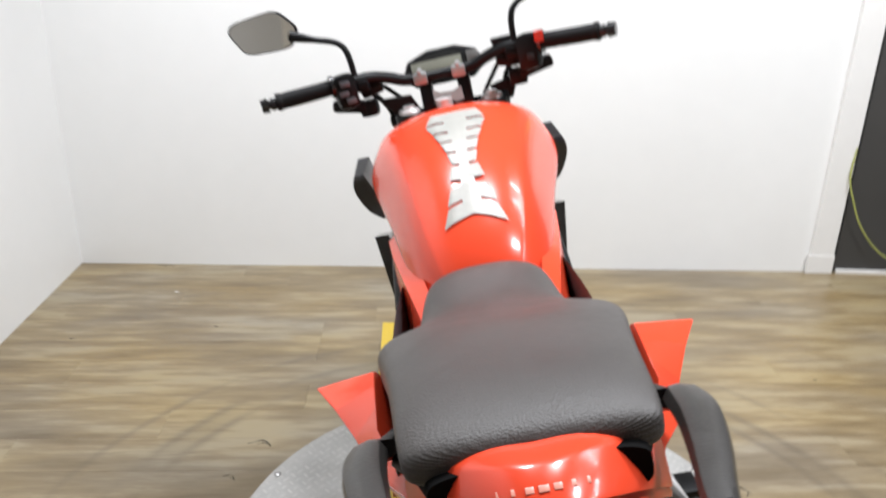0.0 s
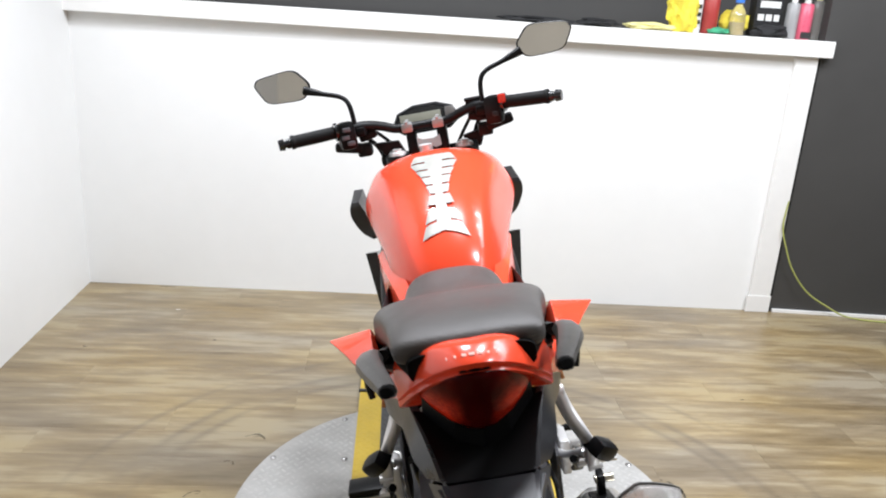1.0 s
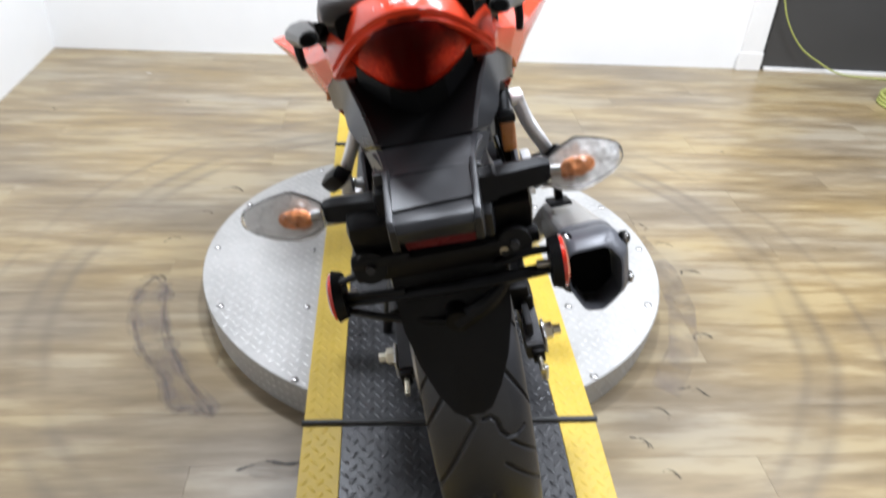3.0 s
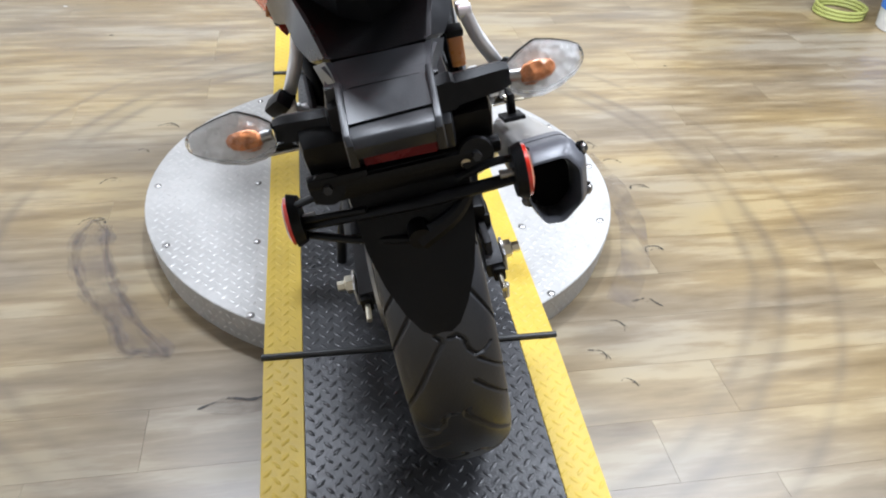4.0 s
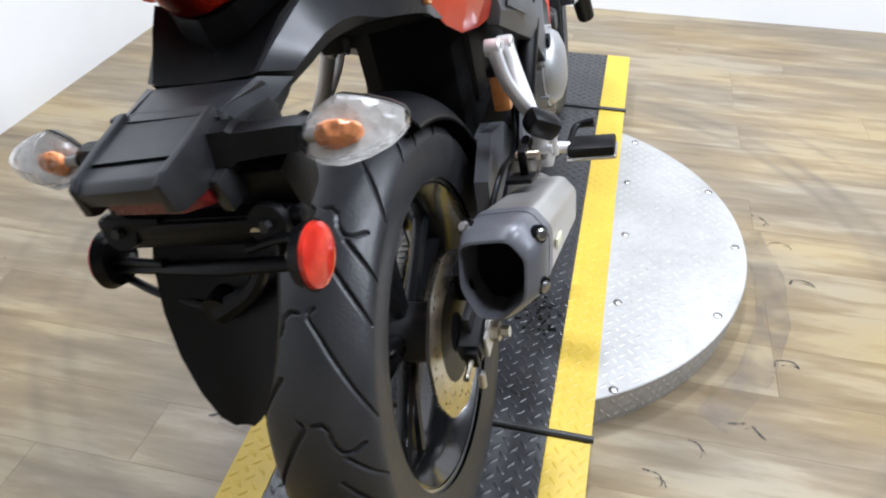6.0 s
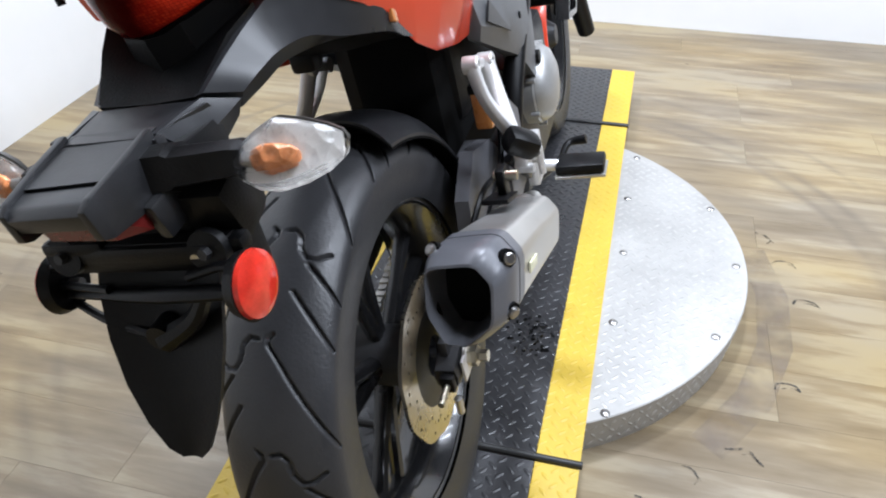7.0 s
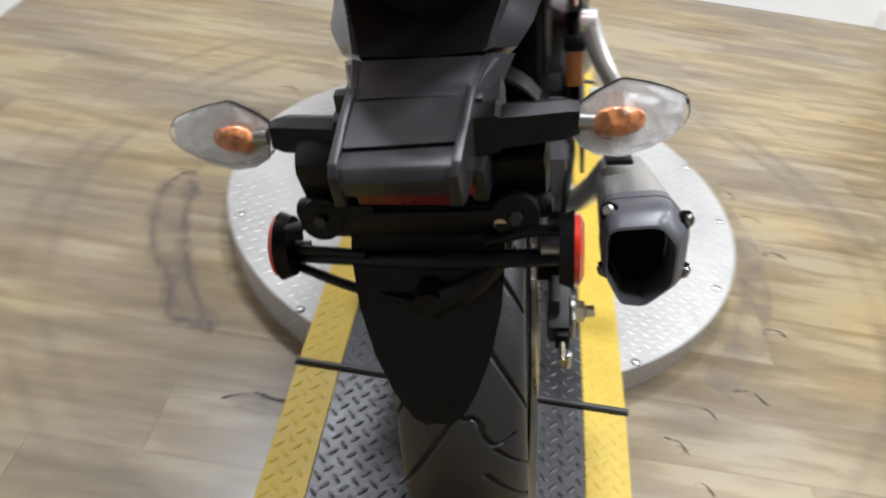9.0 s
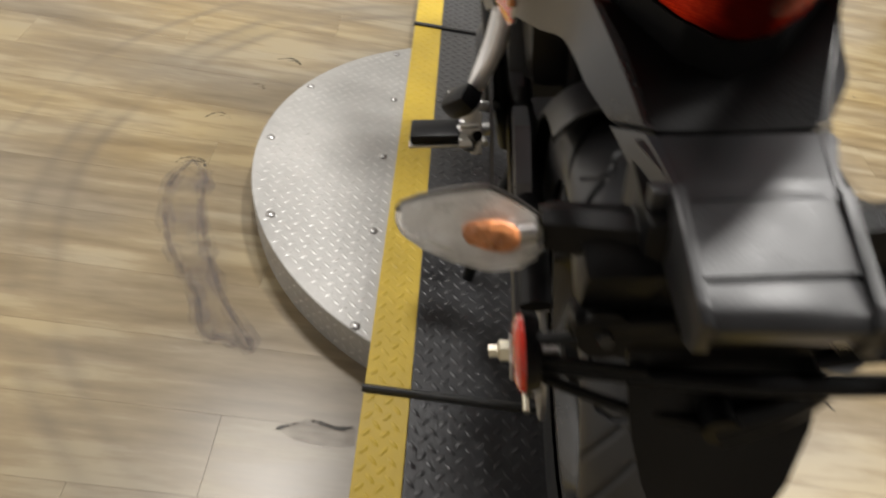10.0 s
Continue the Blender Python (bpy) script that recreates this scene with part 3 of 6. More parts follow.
def groove_pattern():
    """Tread grooves of one period: (along, across) lines in metres for the right half; the left half is shifted."""
    p = 0.2513
    long_cut = [(-0.006, 0.012), (0.0, 0.005), (0.006, 0.006), (0.022, 0.018), (0.125, 0.082)]
    second = [(0.198, 0.028), (0.262, 0.078)]
    third = [(0.166, 0.040), (0.208, 0.082)]
    wave = [(0.125, 0.006), (0.123, 0.016), (0.130, 0.024), (0.148, 0.028), (0.158, 0.036), (0.158, 0.048), (0.150, 0.062)]
    return p, [long_cut, second, third, wave]


def tyre_mesh(radius, half, rim_r, seg, rows, deep=0.0055, cut=0.0015):
    """A tyre on the x axis at the origin: round crown, side walls to the rim, grooves cut into the crown."""
    prof = []
    crown = half * 1.02
    for k in range(rows + 1):
        a = radians(-150 + 300 * k / rows)
        x = crown * math.sin(a) if abs(a) < math.pi / 2 else math.copysign(crown * (0.75 + 0.25 * abs(math.sin(a))), a)
        if abs(a) <= math.pi / 2:
            r = radius - (1 - math.cos(a)) * half * 0.54
        else:
            f = (abs(a) - math.pi / 2) / (math.pi / 3)
            r0 = radius - half * 0.54
            r = r0 + (rim_r - r0) * f
        prof.append((x, r))
    arc = np.r_[0, np.cumsum([math.hypot(b[0] - a[0], b[1] - a[1]) for a, b in zip(prof, prof[1:])])]
    arc -= arc[rows // 2]
    p, lines = groove_pattern()
    theta = np.arange(seg) * 2 * math.pi / seg
    along = theta * radius
    S, A = np.meshgrid(arc, along)
    near = np.full(S.shape, 1.0)
    for sgn, shift in ((1, 0.0), (-1, p / 2)):
        for line in lines:
            for (a0, s0), (a1, s1) in zip(line, line[1:]):
                ua = (A - shift + p / 4) % p - p / 4
                for wrap in (0, p):
                    dx, dy = a1 - a0, s1 - s0
                    px, py = ua - a0 + wrap, S * sgn - s0
                    t = np.clip((px * dx + py * dy) / (dx * dx + dy * dy), 0, 1)
                    near = np.minimum(near, np.hypot(px - t * dx, py - t * dy))
    sink = deep * np.clip((cut + 0.0011 - near) / 0.0011, 0, 1)
    R = np.array([r for _, r in prof])[None] - sink
    X = np.array([x for x, _ in prof])[None] + 0 * R
    co = np.stack([X, R * np.cos(theta)[:, None], R * np.sin(theta)[:, None]], -1).reshape(-1, 3)
    n = rows + 1
    i = np.arange(seg)[:, None] * n
    j = np.arange(rows)[None]
    nxt = ((np.arange(seg) + 1) % seg)[:, None] * n
    quads = np.stack([i + j, i + j + 1, nxt + j + 1, nxt + j], -1).reshape(-1, 4)
    me = bpy.data.meshes.new("tyre")
    me.from_pydata(co.tolist(), [], quads.tolist())
    me.polygons.foreach_set("use_smooth", [True] * len(me.polygons))
    me.materials.append(M_RUB)
    return me


def wheel(name, at, radius, half, rim_r, dense, turn=0.0):
    """Cast wheel: rim with a bright lip, five split spokes, hub, tyre."""
    hw = half * 0.78
    rim = lathe([(-hw, rim_r + 0.006), (-hw, rim_r - 0.008), (-hw * 0.8, rim_r - 0.018), (-0.02, rim_r - 0.034), (0.02, rim_r - 0.034), (hw * 0.8, rim_r - 0.018), (hw, rim_r - 0.008), (hw, rim_r + 0.006), (hw * 0.7, rim_r + 0.004), (-hw * 0.7, rim_r + 0.004)], 72, "x", closed=True)
    w = part(name, rim, M_GLOSS, bike, "black cast wheel rim")
    w.location = at
    for s in (-1, 1):
        lip = lathe([(s * hw + s * 0.0005, rim_r + 0.005), (s * (hw + 0.0018), rim_r + 0.001), (s * hw + s * 0.0005, rim_r - 0.004)], 72, "x", closed=True)
        part("rim_lip", lip, M_STEEL, w, "bright machined rim edge")
    for k in range(5):
        a = 2 * math.pi * k / 5 + turn
        for d in (-0.11, 0.11):
            e = Vector((0, math.cos(a + d * 1.6), math.sin(a + d * 1.6))) * (rim_r - 0.026)
            h = Vector((0, math.cos(a + d * 0.9), math.sin(a + d * 0.9))) * 0.04
            part("spoke", tube([h, e * 0.55 + h * 0.3, e], [0.016, 0.012, 0.014], 8, 4, flat=0.8), M_GLOSS, w)
    part("hub", lathe([(-0.06, 0.0), (-0.06, 0.03), (-0.045, 0.045), (0.035, 0.045), (0.06, 0.028), (0.06, 0.0)], 32, "x"), M_ENG, w)
    ty = new("tyre", tyre_mesh(radius, half, rim_r, 1300 if dense else 260, 150 if dense else 40))
    ty.parent = w
    tagged(ty, "black road tyre with curved tread grooves")
    return w


def brake_disc(parent, x, r_out, r_in, seg=264, rows=11):
    """A thin perforated steel ring with a wavy outer edge and a dark carrier."""
    bm = bmesh.new()
    vs = []
    for k in range(seg):
        a = 2 * math.pi * k / seg
        out = r_out + 0.0016 * math.sin(a * 10)
        vs.append([bm.verts.new((x, (r_in + (out - r_in) * j / rows) * math.cos(a), (r_in + (out - r_in) * j / rows) * math.sin(a))) for j in range(rows + 1)])
    for k in range(seg):
        for j in range(rows):
            hole = (k % 11 in (0, 1) and j == 3 + 2 * ((k // 11) % 3)) or (k % 11 in (5, 6) and j == 4 + 4 * ((k // 11) % 2))
            if not hole:
                q = vs[(k + 1) % seg]
                bm.faces.new((vs[k][j], vs[k][j + 1], q[j + 1], q[j]))
    ob = part("brake_disc", bm, M_DISC, parent, "perforated steel brake disc", False)
    sol = ob.modifiers.new("thick", "SOLIDIFY")
    sol.thickness, sol.offset = 0.005, 0
    part("disc_carrier", lathe([(x - 0.004, 0.03), (x - 0.004, r_in + 0.004), (x + 0.002, r_in + 0.004), (x + 0.004, 0.03)], 40, "x", closed=True), M_ENG, parent)
    return ob


REAR_R = 0.321
rw = wheel("rear_wheel", (0, 0, 0.320), REAR_R, 0.07, 0.226, True, 0.35)
brake_disc(rw, 0.075, 0.121, 0.072)
sprocket = lathe([(-0.094, 0.03), (-0.094, 0.088), (-0.088, 0.088), (-0.088, 0.03)], 60, "x", closed=True)
part("sprocket", sprocket, M_STEEL, rw)
fw = wheel("front_wheel", (0, 1.38, 0.293), 0.293, 0.055, 0.219, False)
brake_disc(fw, -0.075, 0.148, 0.09)

# drive chain, left side: two runs and a guard
bm = bmesh.new()
for (ya, za), (yb, zb) in (((0.0, REAR_R + 0.09), (0.56, 0.40)), ((0.0, REAR_R - 0.09), (0.56, 0.33))):
    n = 38
    for k in range(n):
        f = k / n
        box(bm, (-0.091, ya + (yb - ya) * f, za + (zb - za) * f), (0.014 if k % 2 else 0.018, 0.013, 0.011), 0)
stuffed(bp("chain", bm, M_STEEL, "drive chain"))
bp("chain_guard", tube([(-0.1, -0.02, 0.43), (-0.1, 0.25, 0.45), (-0.1, 0.5, 0.43)], 0.02, 10, 6, flat=0.5), M_BLK)

# swingarm, axle, adjusters
for s in (-1, 1):
    arm = loft([[Vector((s * 0.108 + du, v, w + dw)) for du, dw in ((-0.014, -h), (0.014, -h), (0.017, 0), (0.014, h), (-0.014, h), (-0.017, 0))] for v, w, h in ((-0.045, 0.32, 0.014), (-0.03, 0.32, 0.02), (0.08, 0.33, 0.026), (0.25, 0.36, 0.034), (0.42, 0.40, 0.045), (0.52, 0.41, 0.03))])
    bp("swingarm_arm", arm, M_ENG, "dark painted swingarm leg", 30)
    bp("adjuster", bx((s * 0.112, -0.052, 0.318), (0.02, 0.012, 0.026), 0.003), M_BLK)
    bp("adjuster_bolt", rod((s * 0.112, -0.055, 0.318), (s * 0.112, -0.092, 0.316), 0.0045), M_BRASS)
    bp("axle_washer", lathe([(s * 0.126, 0.0), (s * 0.126, 0.021), (s * 0.130, 0.021), (s * 0.130, 0.0)], 24, "x", (0, 0, 0.322)), M_STEEL)
    bp("axle_nut", lathe([(s * 0.130, 0.0), (s * 0.130, 0.0155), (s * 0.143, 0.0155), (s * 0.146, 0.009), (s * 0.158, 0.009), (s * 0.158, 0.0)], 6, "x", (0, 0, 0.322)), M_BRASS, "zinc axle nut", 20)
    bp("adjuster_plate", bx((s * 0.1285, -0.006, 0.318), (0.004, 0.05, 0.036), 0.001), M_SIL)
for s in (-1, 1):
    bp("swingarm_gusset", loft([[Vector((s * u, v, w)) for v, w in ((0.15, 0.39), (0.17, 0.47), (0.24, 0.515), (0.33, 0.49), (0.40, 0.43))] for u in (0.097, 0.119)]), M_SWING, "grey painted swingarm gusset", 25)
bp("swingarm_bridge", bx((0, 0.40, 0.41), (0.22, 0.07, 0.07), 0.015), M_SWING)
bp("rear_caliper", merge(bx((0.094, 0.075, 0.37), (0.045, 0.075, 0.05), 0.008), bx((0.112, 0.06, 0.345), (0.02, 0.05, 0.06), 0.006)), M_BLK, "black rear brake caliper")
bp("caliper_bracket", bx((0.104, 0.02, 0.345), (0.012, 0.09, 0.04), 0.003), M_ENG)
bp("bleed_nipple", rod((0.118, -0.05, 0.262), (0.12, -0.052, 0.29), 0.006), M_STEEL)
bp("brake_hose", tube([(0.11, 0.09, 0.39), (0.13, 0.2, 0.46), (0.13, 0.33, 0.44), (0.12, 0.42, 0.5)], 0.005, 8), M_BLK)

# hugger over the rear tyre: a grey shell, lifting off the tyre at its rear end, with a near-black shell for the shade
# inside
def hugger_shell(out, thick):
    rings = []
    for a in np.linspace(radians(-10), radians(84), 30).tolist():
        lift = out + 0.008 * max(0.0, (a - radians(62)) / radians(26)) ** 2
        ring = []
        for r, k in ((REAR_R + lift, 1), (REAR_R + lift - thick, -1)):
            for x in np.linspace(-0.086, 0.086, 15).tolist()[:: k]:
                d = r - abs(x / 0.086) ** 3 * 0.038
                ring.append(Vector((x, d * math.cos(a), REAR_R + d * math.sin(a))))
        rings.append(ring)
    return loft(rings)


bp("rear_hugger", hugger_shell(0.030, 0.004), M_HOOD, "dark grey inner rear mudguard")
# Second shell, coloured near-black for the shade between hugger and tyre.
bp("hugger_shade", hugger_shell(0.0255, 0.003), M_HOLE)

# ---- exhaust ----
SEC = [(-0.044, 0.047), (0.026, 0.051), (0.048, 0.025), (0.043, -0.030), (0.006, -0.058), (-0.026, -0.055), (-0.048, -0.014)]


def section(center, scale, push=0.0, n=4, sec=SEC, du=0.0, dw=0.0):
    """A rounded copy of the silencer's section at a place on its axis."""
    pts = []
    c = Vector(center)
    k = len(sec)
    for i in range(k):
        a, b, d = (Vector(sec[(i + j) % k]) for j in (-1, 0, 1))
        p, q = b + (a - b) * 0.24, b + (d - b) * 0.24
        for t in [j / n for j in range(n + 1)]:
            r = (1 - t) ** 2 * p + 2 * t * (1 - t) * b + t * t * q
            pts.append(Vector((c.x + du + r.x * scale, c.y + push + (dw + r.y * scale) * 0.34, c.z + dw + r.y * scale)))
    return pts


EX0, EX1 = Vector((0.206, 0.195, 0.418)), Vector((0.203, -0.090, 0.519))
axis = (EX1 - EX0).normalized()
bp("silencer_body", loft([section(EX0 - axis * 0.02, 0.50, dw=-0.006), section(EX0, 0.78, dw=-0.006), section(EX0 + axis * 0.012, 0.84, dw=-0.006), section(EX1 - axis * 0.012, 1.0), section(EX1, 1.0)]), M_EXH, "brushed metal exhaust silencer", 24)
cap = loft([section(EX1 - axis * 0.006, 1.0), section(EX1 + axis * 0.024, 1.03), section(EX1 + axis * 0.044, 0.95, du=-0.002, dw=-0.002), section(EX1 + axis * 0.057, 0.83, du=-0.006, dw=-0.006), section(EX1 + axis * 0.058, 0.79, du=-0.007, dw=-0.007), section(EX1 + axis * 0.05, 0.755, du=-0.007, dw=-0.007), section(EX1 + axis * 0.02, 0.70, du=-0.006, dw=-0.006), section(EX1 - axis * 0.03, 0.62)], caps=False)
bp("silencer_end_cap", cap, M_CARB, "grey angular exhaust end cap", 32)
bp("silencer_bore", loft([section(EX1 + axis * 0.008, 0.67, du=-0.006, dw=-0.006), section(EX1 - axis * 0.02, 0.58), section(EX1 - axis * 0.06, 0.4)]), M_HOLE)
for du, dw, face in ((0.0445, 0.033, (0.75, -0.62, 0.3)), (0.0435, -0.024, (0.8, -0.58, -0.15)), (-0.040, 0.044, (-0.45, -0.6, 0.66)), (-0.045, -0.022, (-0.85, -0.5, -0.1))):
    c = EX1 + axis * 0.030 + Vector((du, dw * 0.34, dw))
    m = Matrix.Translation(c) @ Vector(face).to_track_quat("X", "Z").to_matrix().to_4x4()
    bp("cap_washer", moved(lathe([(-0.006, 0.0), (-0.006, 0.0105), (0.0005, 0.0105), (0.0005, 0.0)], 20, "x"), m), M_HOLE)
    bp("cap_bolt", moved(lathe([(0.0, 0.0), (0.0, 0.0072), (0.004, 0.0072), (0.0058, 0.005), (0.0058, 0.0)], 14, "x"), m), M_BOLT, "bright cap bolt")
bp("body_seam", loft([section(EX1 - axis * 0.030, 1.012), section(EX1 - axis * 0.006, 1.016)]), M_CARB)
for f in (0.25, 0.55, 0.85):
    c = EX0.lerp(EX1, f) + Vector((0.008, 0.0, 0.038 + 0.016 * f))
    bp("body_rivet", lathe([(-0.003, 0.0035), (0.0015, 0.0035), (0.0025, 0.0)], 8, "z", c), M_BOLT)
bp("silencer_plate", bx(EX1 + axis * -0.075 + Vector((0.0462, 0, -0.002)), (0.003, 0.042, 0.013), 0.0005, pose(0, 0, 0, -20, 5, 0)), M_PLATE, "pale yellow nameplate with worn print")
bp("silencer_bracket", merge(bx((0.189, 0.100, 0.514), (0.036, 0.062, 0.007), 0.002, pose(0, 0, 0, -20, 0, 0)), bx((0.192, 0.115, 0.530), (0.012, 0.024, 0.045), 0.002)), M_BLK)
bp("bracket_screw", rod((0.182, 0.115, 0.540), (0.214, 0.115, 0.540), 0.007), M_BRASS)
bp("exhaust_pipe", tube([(0.1, 0.62, 0.2), (0.13, 0.45, 0.2), (0.17, 0.3, 0.33), (0.193, 0.19, 0.435)], [0.022, 0.022, 0.022, 0.028], 16), M_STEEL)

# ---- brackets, pegs ----
for s in (-1, 1):
    def mx(bm, s=s):
        return bm if s > 0 else mirrored(bm)

    def mp(bm, s=s):
        return bm if s > 0 else moved(mirrored(bm), Matrix.Translation((0.021, 0.065, 0.0)))
    top1, top2, low = (0.151, 0.213, 0.656), (0.157, 0.270, 0.640), (0.193, 0.2, 0.560)
    bp("footrest_bracket", mp(merge(tube([top1, (0.166, 0.2, 0.612), low, (0.199, 0.21, 0.528)], [0.0135, 0.0125, 0.014, 0.010], 12, 5, flat=0.7), tube([top2, (0.170, 0.25, 0.604), low], [0.0125, 0.0115, 0.013], 12, 5, flat=0.7), lathe([(0.140, 0.0), (0.140, 0.0125), (0.160, 0.0125), (0.162, 0.0105), (0.162, 0.006), (0.156, 0.005), (0.156, 0.0)], 20, "x", (0, 0.215, 0.660)), lathe([(0.144, 0.0), (0.144, 0.0125), (0.164, 0.0125), (0.166, 0.0105), (0.166, 0.006), (0.160, 0.005), (0.160, 0.0)], 20, "x", (0, 0.275, 0.642)), bx((0.150, 0.245, 0.650), (0.012, 0.055, 0.014), 0.003, pose(0, 0, 0, -18, 0, 0)))), M_SIL, "silver cast passenger footrest bracket")
    bp("bracket_tail", mp(tube([(0.198, 0.2, 0.545), (0.2, 0.26, 0.5), (0.17, 0.33, 0.45), (0.155, 0.4, 0.42)], [0.009, 0.008, 0.008, 0.01], 10, 5)), M_SIL)
    bp("passenger_peg", mp(merge(bx((0.212, 0.172, 0.558), (0.05, 0.036, 0.034), 0.012, pose(0, 0, 0, 20, 35, 35)), rod((0.19, 0.2, 0.555), (0.205, 0.17, 0.56), 0.008))), M_BLK, "black rubber passenger footrest, folded up")
    bp("bracket_lug", mp(merge(bx((0.2, 0.215, 0.52), (0.022, 0.03, 0.04), 0.005), rod((0.185, 0.23, 0.515), (0.222, 0.23, 0.515), 0.009), rod((0.19, 0.205, 0.50), (0.216, 0.205, 0.50), 0.007))), M_SIL)
    bp("peg_spring", mp(tube([(0.21, 0.2, 0.535), (0.222, 0.215, 0.52), (0.215, 0.235, 0.505)], 0.004, 8)), M_BLK)
    bp("rider_peg", mx(bx((0.245, 0.43, 0.381), (0.084, 0.052, 0.018), 0.006)), M_BLK, "black rubber rider footrest")
    bp("peg_plate", mx(bx((0.245, 0.43, 0.368), (0.088, 0.054, 0.006), 0.002)), M_STEEL, "bare metal plate under the footrest rubber")
    for v, w in ((0.245, 0.485), (0.275, 0.47), (0.30, 0.492), (0.32, 0.455)):
        bp("bracket_bolt", mx(rod((0.178, v, w), (0.196, v, w), 0.0075, 6)), M_STEEL)
    bp("brake_switch", mx(tube([(0.17, 0.24, 0.50), (0.185, 0.27, 0.465), (0.18, 0.31, 0.43)], [0.008, 0.011, 0.006], 8, 4)), M_BLK)
    bp("peg_mount", mx(merge(rod((0.15, 0.42, 0.39), (0.205, 0.43, 0.38), 0.011), bx((0.175, 0.39, 0.42), (0.02, 0.06, 0.08), 0.005), rod((0.19, 0.37, 0.40), (0.19, 0.37, 0.45), 0.006))), M_SIL)
    bp("heel_guard", mx(plate([(0.15, 0.30, 0.36), (0.15, 0.30, 0.47), (0.15, 0.37, 0.54), (0.15, 0.42, 0.5), (0.15, 0.42, 0.38)], 0.006)), M_SWING)
bp("gear_lever", tube([(-0.16, 0.42, 0.36), (-0.18, 0.52, 0.35), (-0.18, 0.58, 0.35), (-0.23, 0.585, 0.36)], 0.006, 10), M_STEEL)
bp("brake_pedal", tube([(0.17, 0.42, 0.36), (0.19, 0.52, 0.34), (0.2, 0.58, 0.345), (0.235, 0.585, 0.35)], [0.006, 0.006, 0.007, 0.010], 10), M_BLK)
bp("side_stand", tube([(-0.11, 0.48, 0.26), (-0.17, 0.44, 0.14), (-0.216, 0.4, -0.03)], [0.012, 0.011, 0.012], 12), M_BLK, "black side stand, folded out")
bp("stand_foot", bx((-0.216, 0.4, -0.032), (0.05, 0.06, 0.008), 0.002, pose(0, 0, 0, 0, 12, 0)), M_BLK)
bp("shock_body", rod((0.02, 0.28, 0.62), (0.02, 0.33, 0.42), 0.022), M_BLK)
bp("reservoir", bx((0.135, 0.285, 0.565), (0.028, 0.03, 0.06), 0.006), M_ORANGE, "amber-tinted brake fluid reservoir")
bp("reservoir_cap", bx((0.135, 0.285, 0.6), (0.032, 0.034, 0.014), 0.004), M_BLK)

# ---- engine and frame ----
bp("crankcase", merge(bx((0, 0.72, 0.39), (0.25, 0.36, 0.28), 0.03), bx((0, 0.9, 0.36), (0.2, 0.12, 0.16), 0.03)), M_ENG, "dark engine crankcase")
bp("cylinder", merge(*[bx((0, 0.86 + 0.012 * k, 0.47 + 0.022 * k), (0.17, 0.15, 0.012), 0.003, pose(0, 0, 0, -25, 0, 0)) for k in range(7)], bx((0, 0.92, 0.60), (0.16, 0.15, 0.11), 0.02, pose(0, 0, 0, -25, 0, 0))), M_ENG)
bp("clutch_cover", lathe([(0.10, 0.078), (0.150, 0.078), (0.153, 0.075), (0.156, 0.075), (0.172, 0.064), (0.182, 0.042), (0.185, 0.0)], 40, "x", (0, 0.640, 0.452)), M_COVER, "dull silver round engine side cover")
bp("generator_cover", lathe([(-0.12, 0.09), (-0.16, 0.088), (-0.176, 0.07), (-0.178, 0.0)], 40, "x", (0, 0.68, 0.36)), M_ENG)
for k in range(7):
    a = 2 * math.pi * k / 7
    bp("cover_bolt", lathe([(0.14, 0.0), (0.14, 0.005), (0.1565, 0.005), (0.157, 0.0)], 10, "x", (0, 0.640 + 0.080 * math.cos(a), 0.452 + 0.080 * math.sin(a))), M_COVER)
bp("oil_filler", lathe([(0.14, 0.013), (0.166, 0.013), (0.168, 0.0)], 16, "x", (0, 0.600, 0.520)), M_BLK)
bp("radiator", bx((0, 1.06, 0.6), (0.30, 0.035, 0.24), 0.006, pose(0, 0, 0, -18, 0, 0)), M_BLK)
for s in (-1, 1):
    bp("frame_tube", tube([(s * 0.03, 1.06, 0.88), (s * 0.13, 0.9, 0.8), (s * 0.15, 0.62, 0.66), (s * 0.14, 0.44, 0.5), (s * 0.12, 0.45, 0.34)], 0.018, 12), M_BLK)
    bp("subframe_tube", tube([(s * 0.13, 0.5, 0.68), (s * 0.11, 0.25, 0.76), (s * 0.08, -0.1, 0.86)], 0.013, 10), M_BLK)
# Block coloured near-black for the shade in the recess ahead of the tyre.
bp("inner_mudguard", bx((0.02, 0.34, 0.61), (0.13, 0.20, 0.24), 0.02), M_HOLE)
bp("tray_latch", bx((-0.02, 0.085, 0.74), (0.035, 0.03, 0.03), 0.008), M_BLK)
bp("airbox", bx((0, 0.42, 0.63), (0.2, 0.24, 0.2), 0.03), M_BLK)
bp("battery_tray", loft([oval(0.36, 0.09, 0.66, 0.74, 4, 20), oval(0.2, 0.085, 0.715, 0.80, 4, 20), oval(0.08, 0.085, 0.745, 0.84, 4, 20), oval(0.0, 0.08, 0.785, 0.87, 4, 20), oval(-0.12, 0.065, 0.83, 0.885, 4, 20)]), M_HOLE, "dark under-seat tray")

